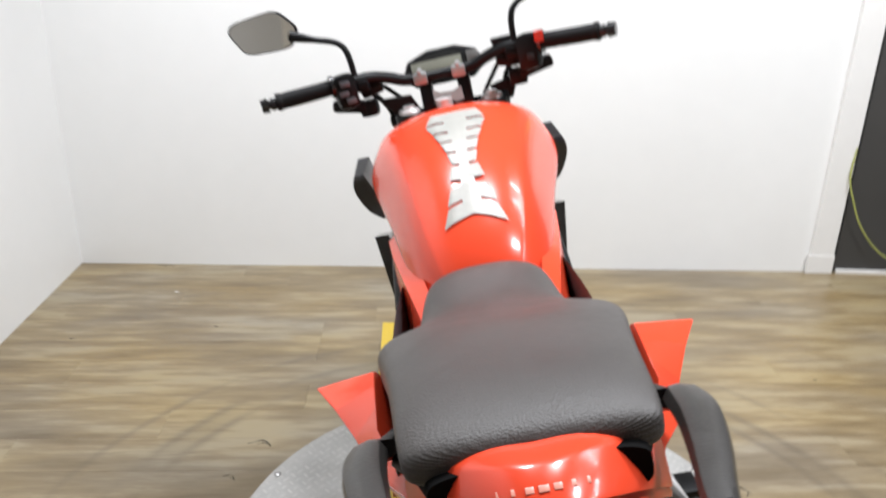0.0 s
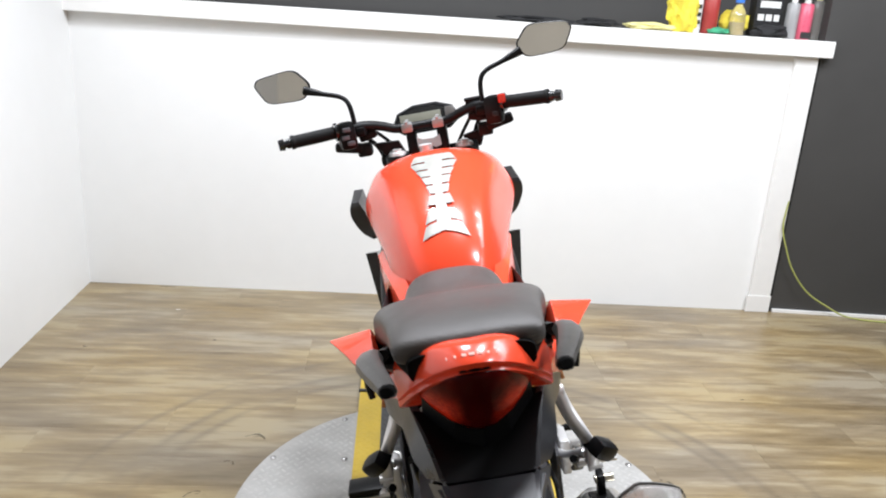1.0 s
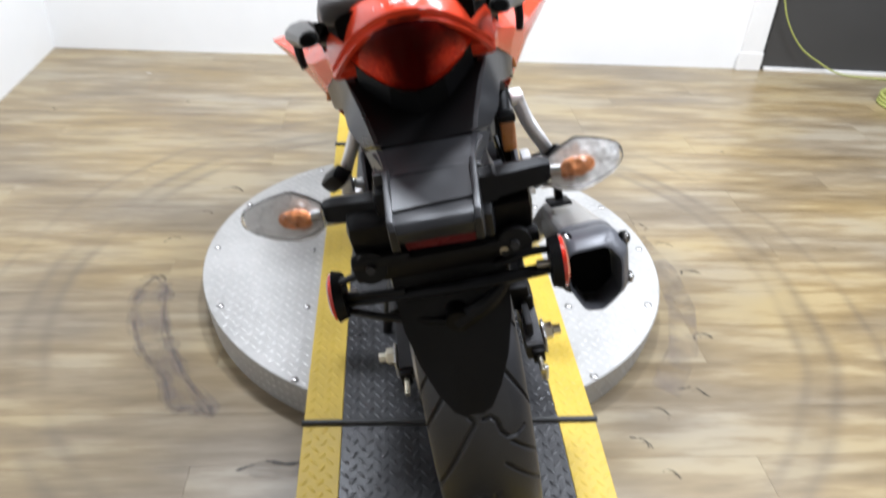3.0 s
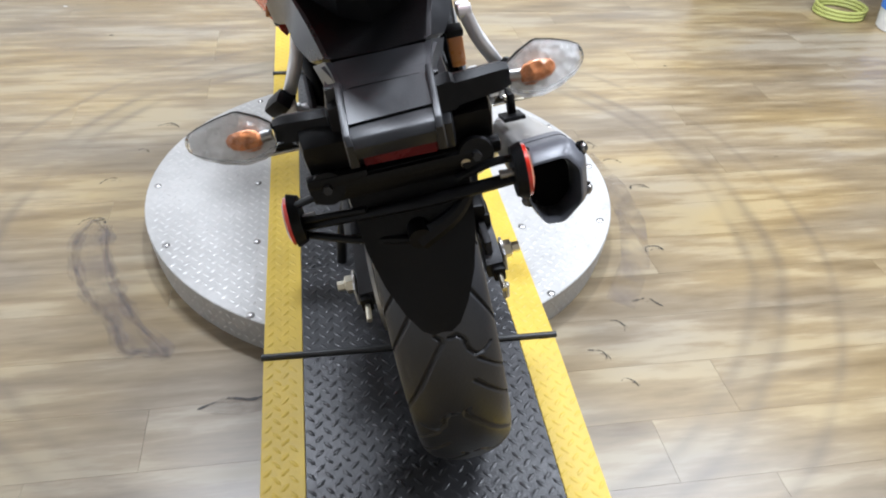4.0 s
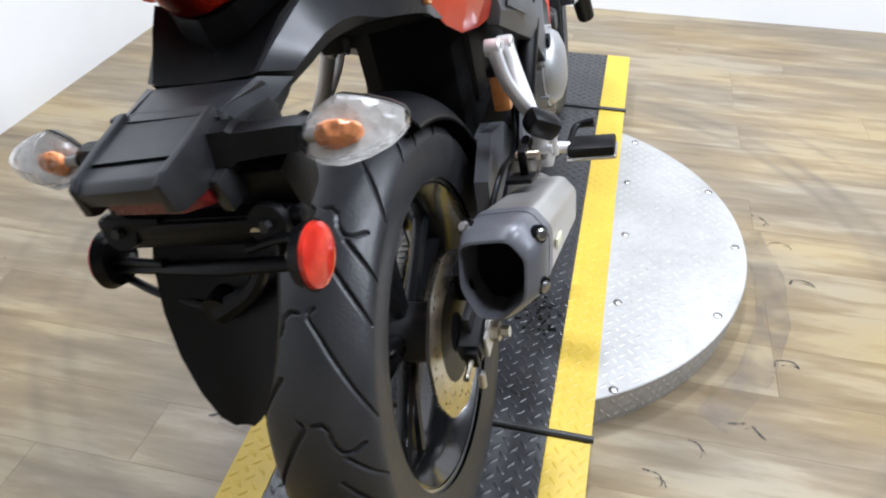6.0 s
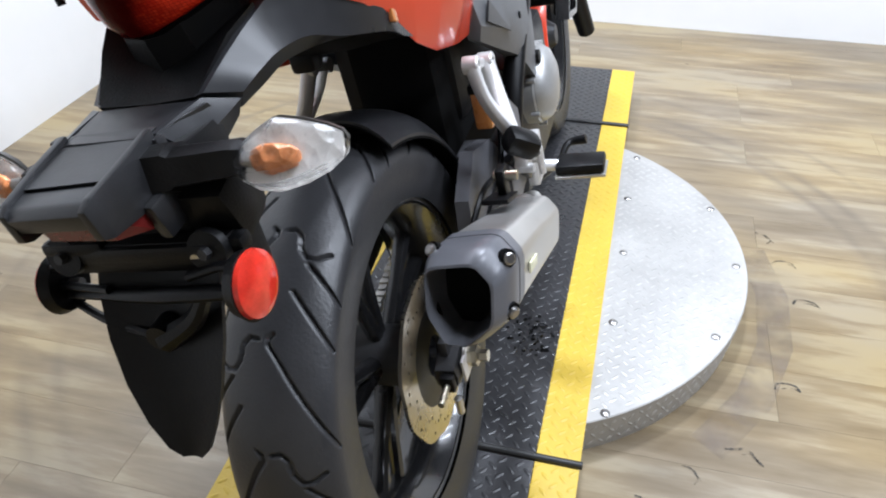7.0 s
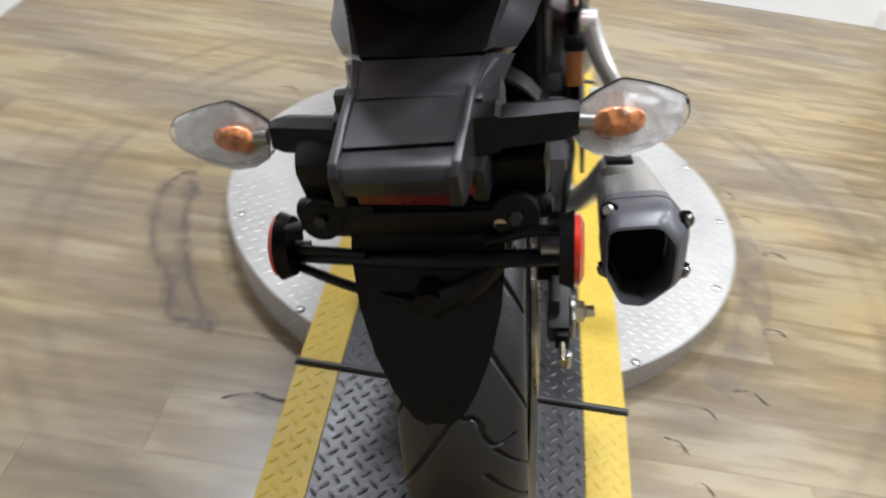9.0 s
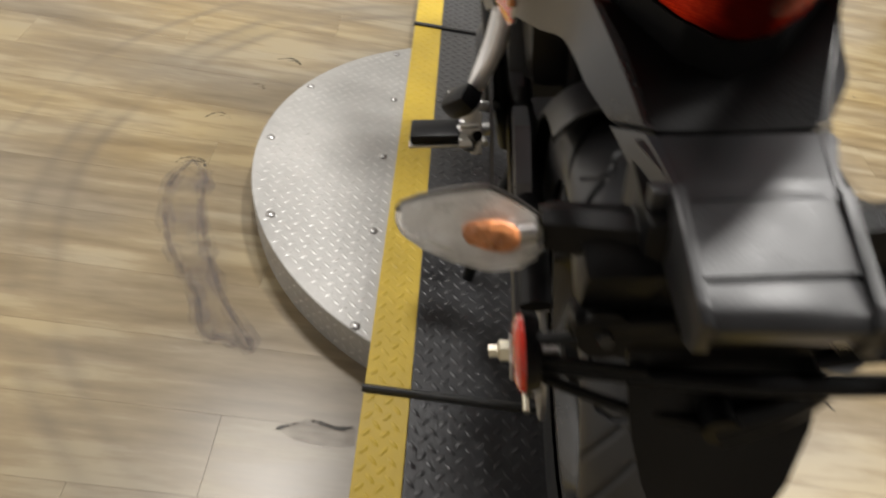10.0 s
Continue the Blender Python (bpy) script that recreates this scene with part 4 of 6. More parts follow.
# ---- tank, seat, tail ----
TANK = ((0.42, 0.070, 0.745, 0.815, 0.0), (0.45, 0.090, 0.74, 0.858, 0.0), (0.49, 0.106, 0.74, 0.893, 0.0), (0.56, 0.124, 0.745, 0.938, 0.002), (0.66, 0.143, 0.755, 0.975, 0.004), (0.76, 0.163, 0.77, 0.996, 0.006), (0.84, 0.183, 0.785, 1.002, 0.008), (0.91, 0.197, 0.80, 0.994, 0.009), (0.955, 0.194, 0.82, 0.978, 0.009), (0.985, 0.172, 0.845, 0.958, 0.009), (0.998, 0.14, 0.865, 0.938, 0.009))
# half section of the tank: share of the half width, share of the height below the crown
TANK_HALF = ((0.0, 0.0), (0.25, 0.015), (0.5, 0.065), (0.70, 0.15), (0.80, 0.245), (0.87, 0.36), (0.94, 0.50), (1.0, 0.66), (0.97, 0.82), (0.85, 0.94), (0.55, 1.0), (0.25, 1.0))


def tank_sections():
    rings = []
    for v, h, lo, hi, cu in TANK:
        half = [(h * a, hi - (hi - lo) * b) for a, b in TANK_HALF]
        rings.append([Vector((cu + x, v, z)) for x, z in half] + [Vector((cu, v, lo))] + [Vector((cu - x, v, z)) for x, z in half[:0:-1]])
    return rings


tank_bm = loft(tank_sections())
crease = tank_bm.edges.layers.float.new("crease_edge")
for e in tank_bm.edges:
    (a, b) = (q.co for q in e.verts)
    if abs(a.y - b.y) > 0.01 and max(a.y, b.y) < 0.92:
        for q in (a, b):
            h, lo, hi, cu = (float(np.interp(q.y, [r[0] for r in TANK], [r[k] for r in TANK])) for k in (1, 2, 3, 4))
            share = abs(q.x - cu) / h
            if q.z > lo + 0.45 * (hi - lo) and abs(share - 0.70) < 0.01:
                e[crease] = 0.55 if q.y < 0.7 else 0.2
tank = bp("fuel_tank", tank_bm, M_RED, "glossy red fuel tank with creased shoulders", 60)
sub_d = tank.modifiers.new("smooth", "SUBSURF")
sub_d.levels = sub_d.render_levels = 2


def tank_height(u, v):
    h, lo, hi, cu = (float(np.interp(v, [r[0] for r in TANK], [r[k] for r in TANK])) for k in (1, 2, 3, 4))
    return hi - (hi - lo) * float(np.interp(abs(u - cu) / h, [a for a, _ in TANK_HALF[:8]], [b for _, b in TANK_HALF[:8]]))


# spine-shaped pad: waisted, with thin slits cut in from both edges between its vertebrae
pad_v = (0.500, 0.530, 0.560, 0.600, 0.634, 0.668, 0.706, 0.748, 0.806)
pad_h = (0.048, 0.038, 0.029, 0.0205, 0.026, 0.034, 0.044, 0.055, 0.040)
bm = bmesh.new()
g = []
for k, (v0, v1) in enumerate(zip(pad_v, pad_v[1:])):
    lower = k < 2
    for f in (0.0, 0.06, 0.35, 0.62, 0.83):
        v = v0 + (v1 - v0) * f
        h = float(np.interp(v, pad_v, pad_h)) * (1.03 - 0.06 * f if lower else 0.98 + 0.05 * f)
        row = []
        for j in range(17):
            u = h * (j - 8) / 8
            vv = v + (-0.22 if lower else 0.22) * abs(u)
            edge = j in (0, 16)
            row.append(bm.verts.new((0.004 + u, vv, tank_height(0.004 + u, vv) + (0.0008 if edge else 0.0017))))
        g.append((row, f == 0.83))
for (r, slit), (n, _) in zip(g, g[1:]):
    for j in range(16):
        if not (slit and (j < 5 or j > 10)):
            bm.faces.new((r[j], r[j + 1], n[j + 1], n[j]))
bp("tank_pad", bm, M_PAD, "silver-grey spine-shaped tank pad", 50)
seat_rows = ((0.47, 0.072, 0.745, 0.812, 2.4), (0.445, 0.090, 0.74, 0.846, 2.6), (0.40, 0.097, 0.735, 0.846, 2.8), (0.35, 0.101, 0.735, 0.842, 2.9), (0.305, 0.106, 0.74, 0.845, 3.0), (0.27, 0.117, 0.75, 0.855, 3.0), (0.235, 0.132, 0.765, 0.868, 3.2), (0.20, 0.141, 0.78, 0.882, 3.4), (0.165, 0.142, 0.80, 0.898, 3.5), (0.12, 0.135, 0.822, 0.917, 3.5), (0.06, 0.123, 0.853, 0.939, 3.5), (-0.02, 0.109, 0.888, 0.959, 3.6), (-0.08, 0.101, 0.911, 0.972, 3.8), (-0.13, 0.095, 0.928, 0.979, 4.0), (-0.16, 0.091, 0.938, 0.978, 4.0), (-0.178, 0.086, 0.945, 0.972, 3.4))
# Black rim; its rear rings also stand for the shadow behind the seat.
bp("seat_base", loft([oval(v + (0.0 if v > 0 else -0.004), hu * 0.95, lo - 0.008, lo + 0.030, 4.0, 40) for v, hu, lo, hi, pw in seat_rows[3:-2] + ((-0.160, 0.082, 0.928, 0.97, 3), (-0.182, 0.078, 0.934, 0.97, 3))]), M_HOLE, "black seat base rim")
seat = bp("seat", loft([oval(*r, 40) for r in seat_rows]), M_SEAT, "grey-black vinyl seat, raised at the passenger part", 60)
sub_d = seat.modifiers.new("smooth", "SUBSURF")
sub_d.levels = sub_d.render_levels = 2

# red tail: centre cowl, side cowls and wings


def cowl_line(vc, wc, hu, ve, we, p=1.95, n=25):
    """One line across the tail cowl: its middle (distance, height) and its ends (half width, distance, height)."""
    out = []
    for k in range(n):
        x = -1 + 2 * k / (n - 1)
        out.append(Vector((hu * x, vc + (ve - vc) * abs(x) ** 1.9, wc + (we - wc) * abs(x) ** p)))
    return out


def skin(lines, thick=0.006):
    """A shell over lines of equally many points, with thickness downwards and closed edges."""
    top = [q for q in lines]
    low = [[p + Vector((0, 0.3, -1)) * thick for p in r] for r in lines[::-1]]
    return loft([a for a in top + low], caps=False, closed=True)


cowl = skin([cowl_line(-0.06, 0.922, 0.094, -0.01, 0.892, 2.8), cowl_line(-0.13, 0.953, 0.096, -0.050, 0.904, 2.8), cowl_line(-0.178, 0.9715, 0.0965, -0.092, 0.914, 2.6), cowl_line(-0.206, 0.9790, 0.097, -0.114, 0.915, 2.4), cowl_line(-0.212, 0.9785, 0.0971, -0.119, 0.912, 2.35), cowl_line(-0.2375, 0.9720, 0.0955, -0.145, 0.893, 2.05), cowl_line(-0.240, 0.9700, 0.095, -0.147, 0.890, 2.05), cowl_line(-0.2345, 0.9645, 0.0905, -0.142, 0.886, 2.05)], 0.012)
bp("tail_cowl", cowl, M_RED, "glossy red tail cowl with small pale lettering", 40)
for k in range(7):
    u = -0.026 + 0.0085 * k
    x = abs(u / 0.096)
    bp("cowl_lettering", bx((u, -0.2270 + 0.104 * x ** 1.9, 0.9752 - 0.080 * x ** 1.95), (0.0052 if k % 3 else 0.0064, 0.0048, 0.0010), 0.0003, pose(0, 0, 0, 15, 0, 0)), M_LETTER)
for s in (-1, 1):
    def mx(bm, s=s):
        return bm if s > 0 else mirrored(bm)
    wing = loft([[Vector(p) for p in r] for r in (
        ((0.080, -0.146, 0.895), (0.0905, -0.145, 0.890), (0.0895, -0.135, 0.876), (0.080, -0.138, 0.878)),
        ((0.094, -0.105, 0.902), (0.1035, -0.105, 0.892), (0.1025, -0.090, 0.862), (0.092, -0.095, 0.870)),
        ((0.115, -0.05, 0.893), (0.131, -0.05, 0.870), (0.124, -0.02, 0.824), (0.105, -0.03, 0.845)),
        ((0.130, 0.0, 0.885), (0.148, 0.0, 0.856), (0.128, 0.035, 0.785), (0.108, 0.03, 0.815)),
        ((0.135, 0.05, 0.877), (0.162, 0.045, 0.848), (0.130, 0.085, 0.742), (0.11, 0.08, 0.78)),
        ((0.140, 0.10, 0.872), (0.187, 0.10, 0.850), (0.131, 0.145, 0.709), (0.112, 0.14, 0.75)),
        ((0.144, 0.140, 0.866), (0.214, 0.152, 0.851), (0.132, 0.215, 0.690), (0.113, 0.20, 0.73)),
        ((0.143, 0.150, 0.860), (0.206, 0.162, 0.840), (0.132, 0.230, 0.686), (0.113, 0.215, 0.72)),
        ((0.143, 0.19, 0.83), (0.172, 0.215, 0.775), (0.133, 0.29, 0.677), (0.114, 0.27, 0.71)),
        ((0.138, 0.27, 0.785), (0.150, 0.29, 0.735), (0.134, 0.335, 0.674), (0.118, 0.32, 0.70)),
    )])
    bmesh.ops.bevel(wing, geom=list(wing.edges), offset=0.0022, segments=2, profile=0.6, affect="EDGES")
    bp("side_cowl", mx(wing), M_RED, "red pointed tail side cowl", 20)
    bp("cowl_reflector", mx(bx((0.131, 0.03, 0.80), (0.006, 0.012, 0.026), 0.0015, pose(0, 0, 0, -25, -12, 0))), M_ORANGE)
    bp("side_cover", mx(loft(smooth_rings([[Vector(p) for p in r] for r in (
        ((0.143, 0.255, 0.765), (0.153, 0.265, 0.735), (0.155, 0.285, 0.690), (0.145, 0.30, 0.662), (0.13, 0.29, 0.67)),
        ((0.150, 0.36, 0.765), (0.163, 0.37, 0.715), (0.166, 0.385, 0.650), (0.152, 0.40, 0.610), (0.13, 0.39, 0.62)),
        ((0.145, 0.46, 0.775), (0.163, 0.47, 0.710), (0.169, 0.48, 0.625), (0.156, 0.495, 0.560), (0.13, 0.48, 0.57)),
        ((0.132, 0.55, 0.785), (0.156, 0.56, 0.715), (0.166, 0.57, 0.610), (0.158, 0.575, 0.49), (0.13, 0.57, 0.50)),
        ((0.125, 0.60, 0.79), (0.148, 0.605, 0.72), (0.160, 0.61, 0.60), (0.154, 0.615, 0.46), (0.13, 0.61, 0.47)),
    )], 3))), M_COVERGREY, "grey plastic side cover with a triangular recess", 25)
    # Flat dark plate in place of the shade in a triangular recess.
    bp("recess_shade", mx(plate([(0.1630, 0.318, 0.715), (0.1685, 0.400, 0.640), (0.1605, 0.302, 0.690)], 0.003)), M_GRY, "", 20)
    bp("cover_screw", mx(lathe([(0.160, 0.0), (0.160, 0.006), (0.1705, 0.006), (0.172, 0.0)], 12, "x", (0, 0.475, 0.640))), M_BLK)
    bp("tank_side_panel", mx(loft([[Vector(p) for p in r] for r in (
        ((0.075, 0.36, 0.80), (0.098, 0.37, 0.79), (0.112, 0.37, 0.72), (0.08, 0.36, 0.72)),
        ((0.085, 0.43, 0.815), (0.112, 0.44, 0.80), (0.126, 0.44, 0.70), (0.09, 0.43, 0.70)),
        ((0.10, 0.53, 0.82), (0.130, 0.54, 0.80), (0.140, 0.54, 0.69), (0.11, 0.53, 0.69)),
        ((0.12, 0.64, 0.82), (0.148, 0.65, 0.79), (0.150, 0.65, 0.71), (0.125, 0.64, 0.71)),
        ((0.14, 0.74, 0.81), (0.160, 0.75, 0.79), (0.160, 0.75, 0.75), (0.14, 0.74, 0.75)),
    )])), M_RED, "red panel below the tank", 40)
    rail = []
    for c, hw, ht, yaw in (((0.1255, -0.086, 0.9225), 0.0150, 0.0090, -14), ((0.1255, -0.098, 0.9262), 0.0175, 0.0110, -6), ((0.1225, -0.135, 0.9365), 0.0180, 0.0110, 6), ((0.112, -0.185, 0.948), 0.0160, 0.0100, 11), ((0.1005, -0.228, 0.957), 0.0135, 0.0088, 13), ((0.094, -0.256, 0.962), 0.0115, 0.0078, 14)):
        m = Matrix.Translation(c) @ pose(0, 0, 0, -16, 14, yaw)
        rail.append([m @ Vector((hw * x, 0, ht * z)) for x, z in ((-1, -0.35), (-0.85, 0.55), (-0.4, 0.95), (0.3, 1.0), (0.8, 0.6), (1, -0.1), (0.8, -0.8), (0.2, -1), (-0.6, -0.95))])
    bp("grab_rail", mx(loft(smooth_rings(rail, 4))), M_RAIL, "dark grey plastic passenger grab rail", 34)
    foot = []
    for c, hw, ht, yaw in (((0.090, -0.042, 0.900), 0.013, 0.009, -75), ((0.105, -0.058, 0.909), 0.016, 0.0100, -52), ((0.117, -0.088, 0.9215), 0.0175, 0.0085, -14)):
        m = Matrix.Translation(c) @ pose(0, 0, 0, -16, 14, yaw)
        foot.append([m @ Vector((hw * x, 0, ht * z)) for x, z in ((-1, -0.35), (-0.85, 0.55), (-0.4, 0.95), (0.3, 1.0), (0.8, 0.6), (1, -0.1), (0.8, -0.8), (0.2, -1), (-0.6, -0.95))])
    bp("grab_rail_foot", mx(loft(smooth_rings(foot, 3))), M_BLK, "", 34)
    plug = Matrix.Translation((0.0937, -0.2565, 0.9620)) @ pose(0, 0, 0, -16, 14, 14)
    bp("rail_plug", mx(moved(loft([[Vector((r * 1.25 * math.cos(a), y, r * math.sin(a))) for a in [k * math.pi / 8 for k in range(16)]] for y, r in ((0.004, 0.0068), (-0.003, 0.0068), (-0.0045, 0.0055))]), plug)), M_HOLE, "black end plug")
    bp("grab_rail_mount", mx(merge(bx((0.094, -0.055, 0.898), (0.030, 0.06, 0.026), 0.008), tube([(0.1, -0.075, 0.902), (0.088, -0.105, 0.912), (0.074, -0.14, 0.928)], [0.012, 0.010, 0.004], 8, 4, flat=0.7))), M_BLK)
    bp("luggage_hook", mx(tube([(0.126, -0.140, 0.930), (0.1265, -0.142, 0.912), (0.1245, -0.144, 0.897)], [0.0055, 0.0048, 0.0042], 8)), M_BLK)
    # undertail side: from under the side cowl back to the seam, with a raised crease
    bp("undertail_side", mx(loft(smooth_rings([[Vector(p) for p in r] for r in (
        ((0.118, 0.14, 0.772), (0.133, 0.14, 0.766), (0.134, 0.15, 0.728), (0.118, 0.15, 0.735)),
        ((0.118, 0.05, 0.812), (0.131, 0.05, 0.803), (0.131, 0.06, 0.760), (0.115, 0.06, 0.765)),
        ((0.112, -0.01, 0.842), (0.127, -0.01, 0.829), (0.128, 0.02, 0.781), (0.110, 0.02, 0.785)),
        ((0.094, -0.07, 0.872), (0.105, -0.07, 0.862), (0.1105, -0.055, 0.805), (0.092, -0.045, 0.800)),
        ((0.078, -0.120, 0.880), (0.089, -0.118, 0.874), (0.0995, -0.105, 0.825), (0.083, -0.095, 0.808)),
        ((0.067, -0.165, 0.862), (0.077, -0.160, 0.862), (0.0925, -0.150, 0.830), (0.077, -0.13, 0.810)),
        ((0.058, -0.203, 0.843), (0.066, -0.198, 0.845), (0.087, -0.180, 0.826), (0.069, -0.16, 0.803)),
        ((0.049, -0.236, 0.8265), (0.057, -0.2335, 0.828), (0.074, -0.203, 0.814), (0.058, -0.19, 0.795)),
    )], 4))), M_GRY, "grained grey undertail side panel", 24)
    bp("lamp_underside", mx(loft([[Vector(p) for p in r] for r in (
        ((0.0, -0.2080, 0.8740), (0.0, -0.1980, 0.8360), (0.0, -0.170, 0.850)),
        ((0.030, -0.1940, 0.8830), (0.034, -0.1860, 0.8430), (0.030, -0.155, 0.855)),
        ((0.066, -0.1540, 0.8970), (0.069, -0.1500, 0.8640), (0.066, -0.130, 0.870)),
    )])), M_BLK, "", 20)
    bp("undertail_flank", mx(loft(smooth_rings([[Vector(p) for p in r] for r in (
        ((0.049, -0.2395, 0.8245), (0.0565, -0.2375, 0.8255), (0.0725, -0.2065, 0.810), (0.056, -0.195, 0.79)),
        ((0.046, -0.268, 0.824), (0.051, -0.266, 0.824), (0.064, -0.240, 0.802), (0.050, -0.228, 0.775)),
        ((0.043, -0.295, 0.8225), (0.047, -0.294, 0.822), (0.057, -0.275, 0.797), (0.045, -0.26, 0.765)),
    )], 4))), M_GRY, "", 22)

# tail lamp: red lens wrapped round the tail
lamp_outline = [(-0.0785, 0.8895), (-0.068, 0.911), (-0.054, 0.9275), (-0.035, 0.9395), (-0.014, 0.9445), (0, 0.946), (0.014, 0.9445), (0.035, 0.9395), (0.054, 0.9275), (0.068, 0.911), (0.0785, 0.8895), (0.058, 0.8795), (0.038, 0.871), (0.016, 0.864), (0.0, 0.862), (-0.016, 0.864), (-0.038, 0.871), (-0.058, 0.8795)]


def lamp_ring(k, back):
    cz = 0.905
    return [Vector((u * 0.97 * k, -0.141 - 0.083 * (1 - (u * k / 0.08) ** 2) - 0.30 * (w - cz) * k - back, cz + 0.0115 + (w - cz) * k)) for u, w in lamp_outline]


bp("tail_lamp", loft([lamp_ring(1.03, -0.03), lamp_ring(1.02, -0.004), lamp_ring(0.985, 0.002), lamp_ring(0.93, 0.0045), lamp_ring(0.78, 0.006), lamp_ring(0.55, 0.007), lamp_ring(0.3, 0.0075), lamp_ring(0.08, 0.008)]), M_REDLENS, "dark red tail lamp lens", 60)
bp("lamp_surround", loft([lamp_ring(1.03, -0.03), lamp_ring(1.10, -0.028), lamp_ring(1.11, -0.006), lamp_ring(1.035, 0.0005)], caps=False), M_BLK)
# undertail panel, licence lamp box, mudguard
def deck_ring(v, w, hu, t):
    return [Vector(p) for p in ((-hu, v, w), (-hu * 0.75, v, w + t), (hu * 0.75, v, w + t), (hu, v, w), (hu * 0.9, v + 0.03, w - 0.03), (-hu * 0.9, v + 0.03, w - 0.03))]


def valley_ring(v, w, hu, dip):
    return [Vector(p) for p in ((-hu, v, w), (-hu * 0.45, v, w - dip * 0.6), (0, v, w - dip), (hu * 0.45, v, w - dip * 0.6), (hu, v, w), (hu * 0.8, v + 0.03, w - 0.05), (-hu * 0.8, v + 0.03, w - 0.05))]


bp("undertail_panel", loft([valley_ring(-0.150, 0.874, 0.080, 0.018), valley_ring(-0.185, 0.860, 0.067, 0.016), valley_ring(-0.212, 0.8425, 0.058, 0.008), valley_ring(-0.236, 0.8262, 0.051, 0.002)]), M_BLK, "black recessed panel under the tail lamp", 12)
bp("undertail_lower", loft([deck_ring(-0.2395, 0.8215, 0.062, 0.003), deck_ring(-0.27, 0.8215, 0.052, 0.0025), deck_ring(-0.300, 0.820, 0.046, 0.002)]), M_HOOD, "", 25)
hood = loft(smooth_rings([[Vector(p) for p in r] for r in (
    ((-0.044, -0.285, 0.8230), (0.042, -0.285, 0.8240), (0.041, -0.285, 0.80), (-0.043, -0.285, 0.80)),
    ((-0.044, -0.330, 0.8155), (0.040, -0.330, 0.8175), (0.039, -0.326, 0.797), (-0.043, -0.326, 0.795)),
    ((-0.0435, -0.352, 0.8115), (0.039, -0.352, 0.8145), (0.038, -0.345, 0.795), (-0.0425, -0.345, 0.793)),
)], 2))
bp("licence_lamp_hood", hood, M_HOOD, "grained black plastic hood over the licence plate", 25)
lip = loft([[Vector(p) for p in r] for r in (
    ((-0.0435, -0.353, 0.8095), (0.039, -0.353, 0.8125), (0.038, -0.346, 0.788), (-0.0425, -0.346, 0.786)),
    ((-0.0435, -0.372, 0.8065), (0.0375, -0.376, 0.8105), (0.037, -0.370, 0.7865), (-0.042, -0.366, 0.7835)),
    ((-0.042, -0.380, 0.8000), (0.0365, -0.386, 0.8050), (0.036, -0.381, 0.790), (-0.041, -0.375, 0.786)),
)])
bmesh.ops.bevel(lip, geom=list(lip.edges), offset=0.0025, segments=2, profile=0.6, affect="EDGES")
bp("hood_lip", lip, M_HOOD, "", 30)
for q in (((-0.0465, -0.290, 0.8265), (-0.0460, -0.330, 0.8195), (-0.0455, -0.371, 0.8105), (-0.044, -0.380, 0.8045)), ((0.0445, -0.298, 0.8290), (0.0425, -0.335, 0.8215), (0.040, -0.377, 0.8145), (0.0385, -0.387, 0.8085))):
    side_bm = loft([[Vector((u - 0.0035, v, w)), Vector((u + 0.0035, v, w)), Vector((u + 0.0045, v + 0.004, w - h)), Vector((u - 0.0045, v + 0.004, w - h))] for (u, v, w), h in zip(q, (0.050, 0.044, 0.036, 0.026))])
    bmesh.ops.bevel(side_bm, geom=list(side_bm.edges), offset=0.0018, segments=2, profile=0.6, affect="EDGES")
    bp("hood_side", side_bm, M_HOOD, "raised hood edge", 30)
bp("hood_notch", bx((0.048, -0.297, 0.812), (0.010, 0.012, 0.018), 0.003), M_HOOD)
bp("hood_notch", bx((-0.054, -0.288, 0.812), (0.014, 0.012, 0.022), 0.003), M_HOOD)
bp("licence_lamp", loft([[Vector(p) for p in r] for r in (((-0.036, -0.366, 0.789), (0.036, -0.372, 0.792), (0.045, -0.330, 0.792), (-0.036, -0.33, 0.788)), ((-0.036, -0.358, 0.768), (0.033, -0.364, 0.770), (0.046, -0.338, 0.763), (-0.034, -0.325, 0.762)))]), M_REDDARK, "small dark red licence lamp lens", 25)
bp("licence_lamp_housing", bx((0.052, -0.312, 0.772), (0.013, 0.052, 0.034), 0.004, pose(0, 0, 0, 12, 0, -8)), M_HOOD)
bp("fender_core", merge(bx((0, -0.268, 0.76), (0.13, 0.08, 0.10), 0.012), bx((0, -0.265, 0.70), (0.14, 0.05, 0.08), 0.012)), M_BLK)
for s in (-1, 1):
    bp("fender_shoulder", merge(bx((s * 0.072, -0.286, 0.757), (0.056, 0.052, 0.060), 0.014, pose(0, 0, 0, 18, 0, 0)), bx((s * 0.07, -0.312, 0.732), (0.066, 0.018, 0.016), 0.006)), M_BLK)
fend = []
for v, w, h in ((-0.285, 0.73, 0.062), (-0.308, 0.69, 0.064), (-0.328, 0.65, 0.060), (-0.347, 0.61, 0.050), (-0.362, 0.575, 0.036), (-0.371, 0.55, 0.022), (-0.374, 0.54, 0.010)):
    ring = []
    for x in np.linspace(-1, 1, 7).tolist():
        ring.append(Vector((x * h, v + 0.2 * h * (1 - x * x) - 0.2 * h, w)))
    for x in np.linspace(1, -1, 7).tolist():
        ring.append(Vector((x * h, v + 0.006 + 0.2 * h * (1 - x * x) - 0.2 * h, w)))
    fend.append(ring)
bp("rear_mudguard", loft(fend), M_BLK, "long black pointed rear mudguard", 45)
